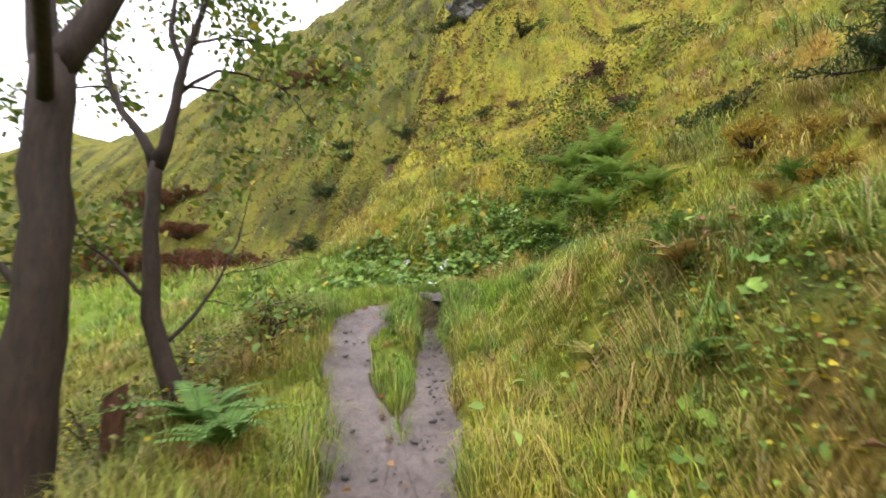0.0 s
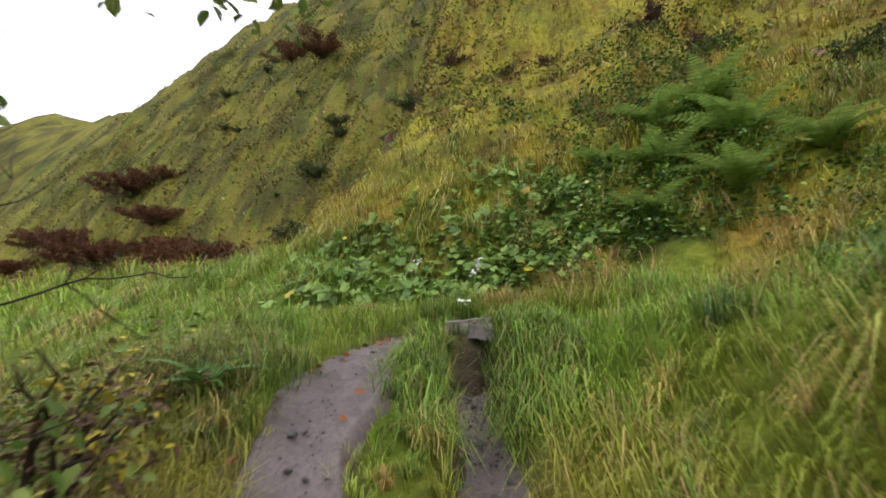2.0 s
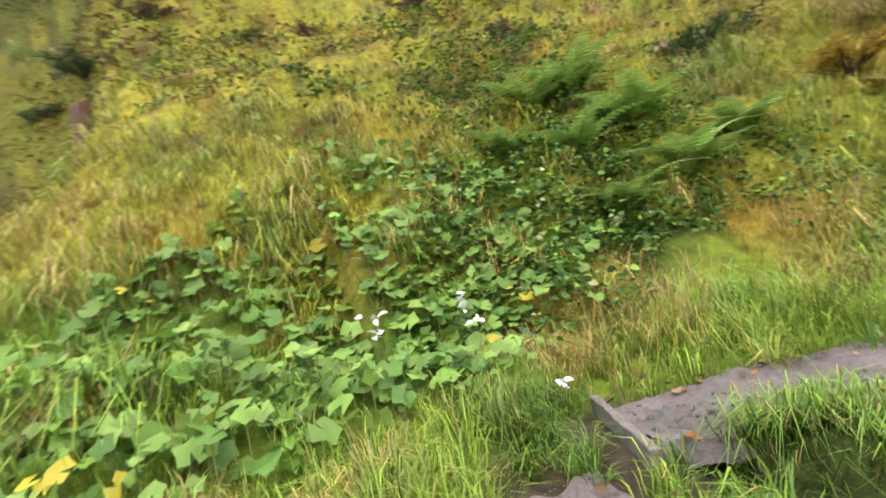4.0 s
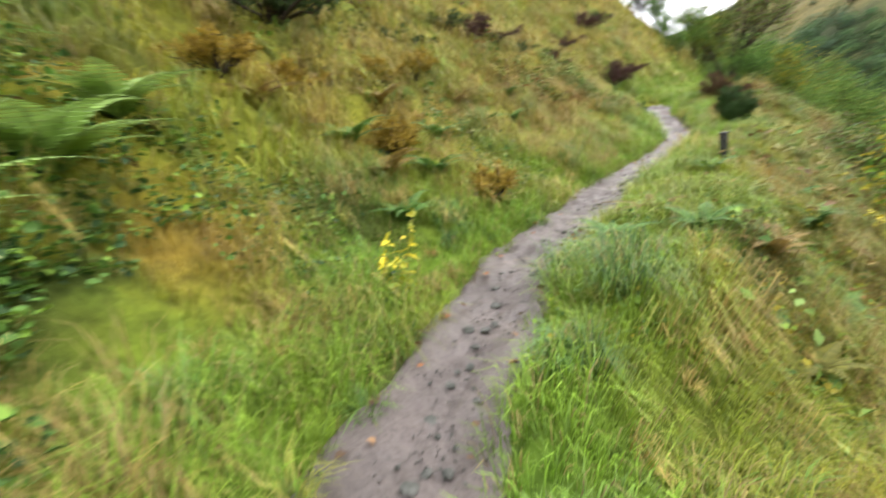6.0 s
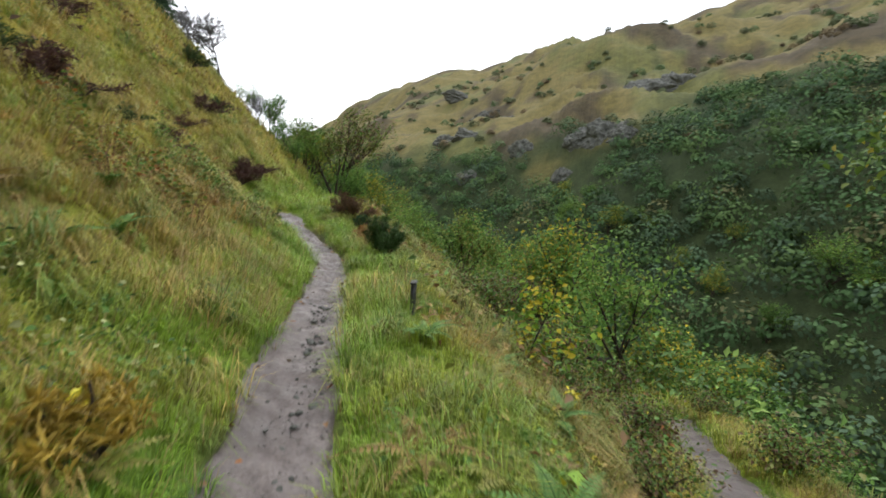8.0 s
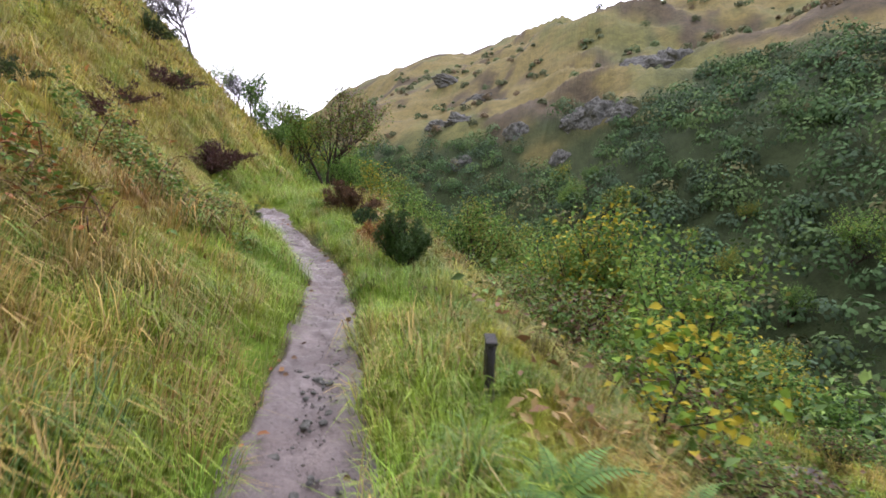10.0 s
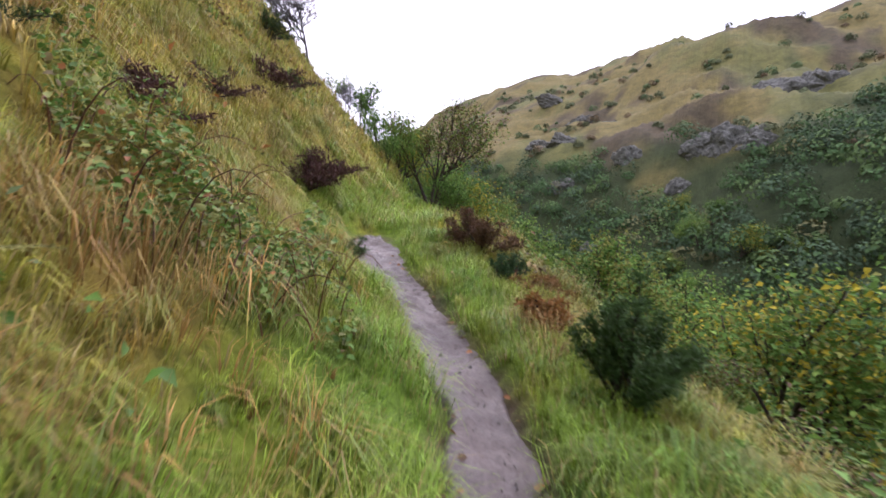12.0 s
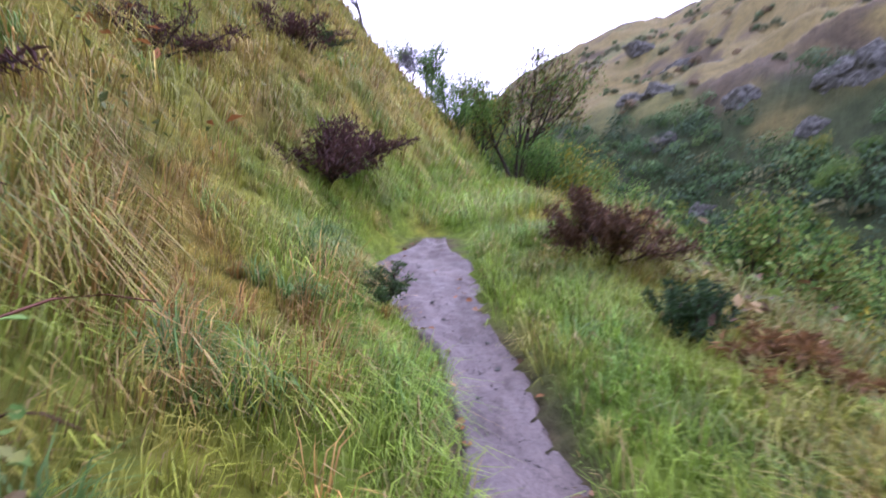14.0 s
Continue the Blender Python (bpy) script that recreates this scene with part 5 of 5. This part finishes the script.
def far_scrub(name, n, lo, hi, size, clump, cols, weights, label, cut, woods=True):
    """Tree crowns seen from across the valley: domes of leaf sprays that overlap like scales."""
    x, y = RNG.uniform(-170, 170, n), RNG.uniform(-260, 30, n)
    d, _, s, side = to_line(x, y, CONTOUR)
    top = wood_line(x, y) if woods else np.full(n, float(hi))
    k = (side < 0) & (d > lo) & (d < top) & (lumps(x, y, 17.0) + 0.5 * lumps(x, y, 7.0) > cut + 1.2 * step(top - 12, top, d))
    x, y = x[k], y[k]
    m = 90
    sc = np.repeat(RNG.uniform(0.5, 1.5, len(x)), m)
    N = len(sc)
    a, u = RNG.uniform(0, 6.283, N), RNG.uniform(-0.25, 1, N)
    q = np.sqrt(1 - np.clip(u, 0, 1) ** 2)
    out = unit(np.stack([np.cos(a) * q, np.sin(a) * q, u], 1) + RNG.normal(0, 0.16, (N, 3)))
    at = np.stack([np.repeat(x, m), np.repeat(y, m), np.repeat(land(x, y), m) + clump * 0.25 * sc], 1)
    at = at + out * (clump * 0.5 * sc * RNG.uniform(0.75, 1.1, N))[:, None] * (1, 1, 0.9)
    e1 = unit(np.cross(out, RNG.normal(0, 1, (N, 3))))
    e2 = np.cross(out, e1)
    L = size * RNG.uniform(0.6, 1.4, (N, 1))
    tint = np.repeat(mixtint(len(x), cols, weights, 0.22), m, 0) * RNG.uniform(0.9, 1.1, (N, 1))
    bits = Bits()
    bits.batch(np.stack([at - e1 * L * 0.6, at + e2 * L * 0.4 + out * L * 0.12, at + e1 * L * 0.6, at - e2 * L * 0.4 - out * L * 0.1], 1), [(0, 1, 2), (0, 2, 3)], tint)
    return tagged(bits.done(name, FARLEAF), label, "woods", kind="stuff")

# leaf colours are lifted to carry the pale haze of distance
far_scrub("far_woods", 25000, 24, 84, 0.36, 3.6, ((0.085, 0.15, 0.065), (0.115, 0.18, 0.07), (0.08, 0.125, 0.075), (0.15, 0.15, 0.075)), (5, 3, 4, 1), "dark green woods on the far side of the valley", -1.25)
far_scrub("far_scrub", 9000, 55, 190, 0.45, 2.2, ((0.12, 0.14, 0.08), (0.11, 0.16, 0.08), (0.18, 0.14, 0.09)), (5, 3, 2), "dark scrub on the far hillside", 0.75, False)

def make_crag(x, y, w, h, label):
    bm = bmesh.new()
    bmesh.ops.create_icosphere(bm, subdivisions=4, radius=1)
    off = Vector((x * 0.37, y * 0.21, 3))
    for v in bm.verts:
        n = noise.fractal(v.co * 1.6 + off, 1.0, 2.0, 5) * 0.35 + noise.cell(v.co * 2.6 + off) * 0.12
        v.co = v.co * (1 + n)
        ledge = 0.10 * noise.noise(Vector((v.co.x * 1.5, v.co.y * 1.5, v.co.z * 9)) + off)
        v.co = Vector((v.co.x * (1 + ledge) * w / 2, v.co.y * (1 + ledge) * w / 3.2, v.co.z * h / 2))
    me = bpy.data.meshes.new("crag")
    bm.to_mesh(me)
    bm.free()
    me.materials.append(ROCK)
    ob = new("crag", me)
    ob.matrix_basis = pose(x, y, land_at(x, y) - h * 0.2, RNG.uniform(-15, 15), RNG.uniform(-20, 20), RNG.uniform(-25, 25))
    return tagged(ob, label, "rock", "crags over the valley")

for x, y, w, h in ((-1, -84, 8, 11), (2.5, -86, 7, 9), (-4.5, -82, 6, 9), (5, -80, 5, 8), (14, -90, 7, 9), (25, -90, 6, 6), (34, -146, 13, 8), (24, -128, 10, 7), (52, -180, 15, 9), (-12, -114, 15, 12), (-8, -117, 12, 9), (-17, -113, 10, 10), (30, -108, 9, 8), (36, -112, 9, 6), (16, -72, 5, 5), (20, -68, 4, 4)):
    make_crag(x, y, w * 0.85, h * 0.62, "grey weathered crag standing out of the far hillside")
for x, y, w, h in ((-2.6, 13.2, 1.0, 1.2), (-2.3, 14.4, 0.8, 1.0), (4.0, 24.0, 3.5, 2.5), (7.0, 26.0, 3.0, 2.2)):
    tagged(make_crag(x, y, w, h, "grey mossy rock showing through the steep slope"), group="rocks on the slope")

# ---- stones and fallen leaves on the paths ----
def make_stone(size, seed):
    bm = bmesh.new()
    bmesh.ops.create_icosphere(bm, subdivisions=2, radius=size)
    for v in bm.verts:
        v.co *= 1 + 0.35 * noise.noise(v.co * 2.2 / size + Vector((seed, 0, 0)))
        v.co.z *= 0.55
    me = bpy.data.meshes.new("stone")
    bm.to_mesh(me)
    bm.free()
    me.materials.append(STONE)
    return me

STONE = ROCK
DARKSTONE = mat_bark("dark_wet_stone", (0.06, 0.052, 0.045), (0.20, 0.18, 0.16), 0.45)
STONES = [make_stone(0.03, k * 3.1) for k in range(5)]
def strew(line, half, count, lo, hi, bias=0.0):
    line = np.array(line)
    seg = np.linalg.norm(np.diff(line[:, :2], axis=0), axis=1)
    run = np.concatenate(([0], np.cumsum(seg)))
    for _ in range(count):
        s = RNG.uniform(0, run[-1])
        i = min(int(np.searchsorted(run, s)) - 1, len(seg) - 1) if s > 0 else 0
        u = (s - run[i]) / seg[i]
        p = line[i] + (line[i + 1] - line[i]) * u
        t = (line[i + 1] - line[i])[:2] / seg[i]
        o = RNG.normal(bias, 0.45) * half
        if abs(o) > half:
            continue
        ob = new("stone", STONES[RNG.integers(0, 5)])
        k = float(np.exp(RNG.uniform(math.log(lo), math.log(hi))))
        ob.matrix_basis = pose(p[0] - t[1] * o, p[1] + t[0] * o, p[2] - 0.012, RNG.uniform(-20, 20), RNG.uniform(-20, 20), RNG.uniform(0, 360)) @ Matrix.Diagonal((k, k, k, 1))
        tagged(ob, "small grey stone pressed into the muddy path", "stone", "stones on the path")

strew(UPPER[:9], 0.3, 210, 0.25, 1.3, -0.35)
strew(UPPER[8:], 0.22, 30, 0.2, 0.7, -0.2)
strew(RUT_R, 0.15, 45, 0.3, 1.2)
strew(RUT_L, 0.17, 22, 0.3, 1.0)
strew(TRUNK, 0.3, 18, 0.3, 0.9)

def gravel(line, half, count, bias):
    line = np.array(line)
    j, u = RNG.integers(0, len(line) - 1, count), RNG.random(count)
    p = line[j] + (line[j + 1] - line[j]) * u[:, None]
    t = unit((line[j + 1] - line[j])[:, :2])
    o = np.clip(RNG.normal(bias, 0.42, count), -1, 1) * half
    c = np.stack([p[:, 0] - t[:, 1] * o, p[:, 1] + t[:, 0] * o, p[:, 2] - 0.012 + 0.05 * (o / half) ** 2 * 0.6], 1)
    r = np.exp(RNG.uniform(math.log(0.003), math.log(0.010), (count, 1)))
    a = RNG.uniform(0, 6.28, count)
    ex, ey = np.stack([np.cos(a), np.sin(a), 0 * a], 1) * r * RNG.uniform(0.8, 1.6, (count, 1)), np.stack([-np.sin(a), np.cos(a), 0 * a], 1) * r
    ez = np.array((0, 0, 1.0)) * r * 0.9
    return np.stack([c + ex, c + ey, c - ex, c - ey, c + ez + ex * 0.2, c - ez], 1)

bits = Bits()
for line, half, count, bias in ((UPPER[:9], 0.33, 1700, -0.3), (UPPER[8:], 0.24, 700, -0.1), (RUT_R, 0.17, 350, 0), (RUT_L, 0.19, 350, 0), (TRUNK, 0.34, 500, 0)):
    v = gravel(line, half, count, bias)
    bits.batch(v, [(0, 1, 4), (1, 2, 4), (2, 3, 4), (3, 0, 4), (1, 0, 5), (2, 1, 5), (3, 2, 5), (0, 3, 5)], np.ones((count, 3)))
tagged(bits.done("gravel", DARKSTONE), "small dark wet pebbles scattered over the muddy path", "gravel", kind="stuff")

lx = []
for line, half, m in ((np.array(UPPER), 0.34, 200), (RUT_L, 0.24, 60), (TRUNK, 0.36, 40)):
    j = RNG.integers(0, len(line) - 1, m)
    u = RNG.random(m)
    p = line[j] + (line[j + 1] - line[j]) * u[:, None]
    t = unit((line[j + 1] - line[j])[:, :2])
    o = np.sign(RNG.normal(0, 1, m)) * half * RNG.uniform(0.55, 1.05, m)
    lx.append(np.stack([p[:, 0] - t[:, 1] * o, p[:, 1] + t[:, 0] * o, p[:, 2] + 0.025], 1))
bits = Bits()
at = np.concatenate(lx)
leaves(bits, at, 0.055, mixtint(len(at), (RUST, BROWN, (0.35, 0.2, 0.1)), (3, 4, 2)), droop=0.0, flat=0.95, slim=0.75)
tagged(bits.done("fallen_leaves", LEAF), "brown fallen leaves along the edges of the muddy path", "leaves", kind="stuff")
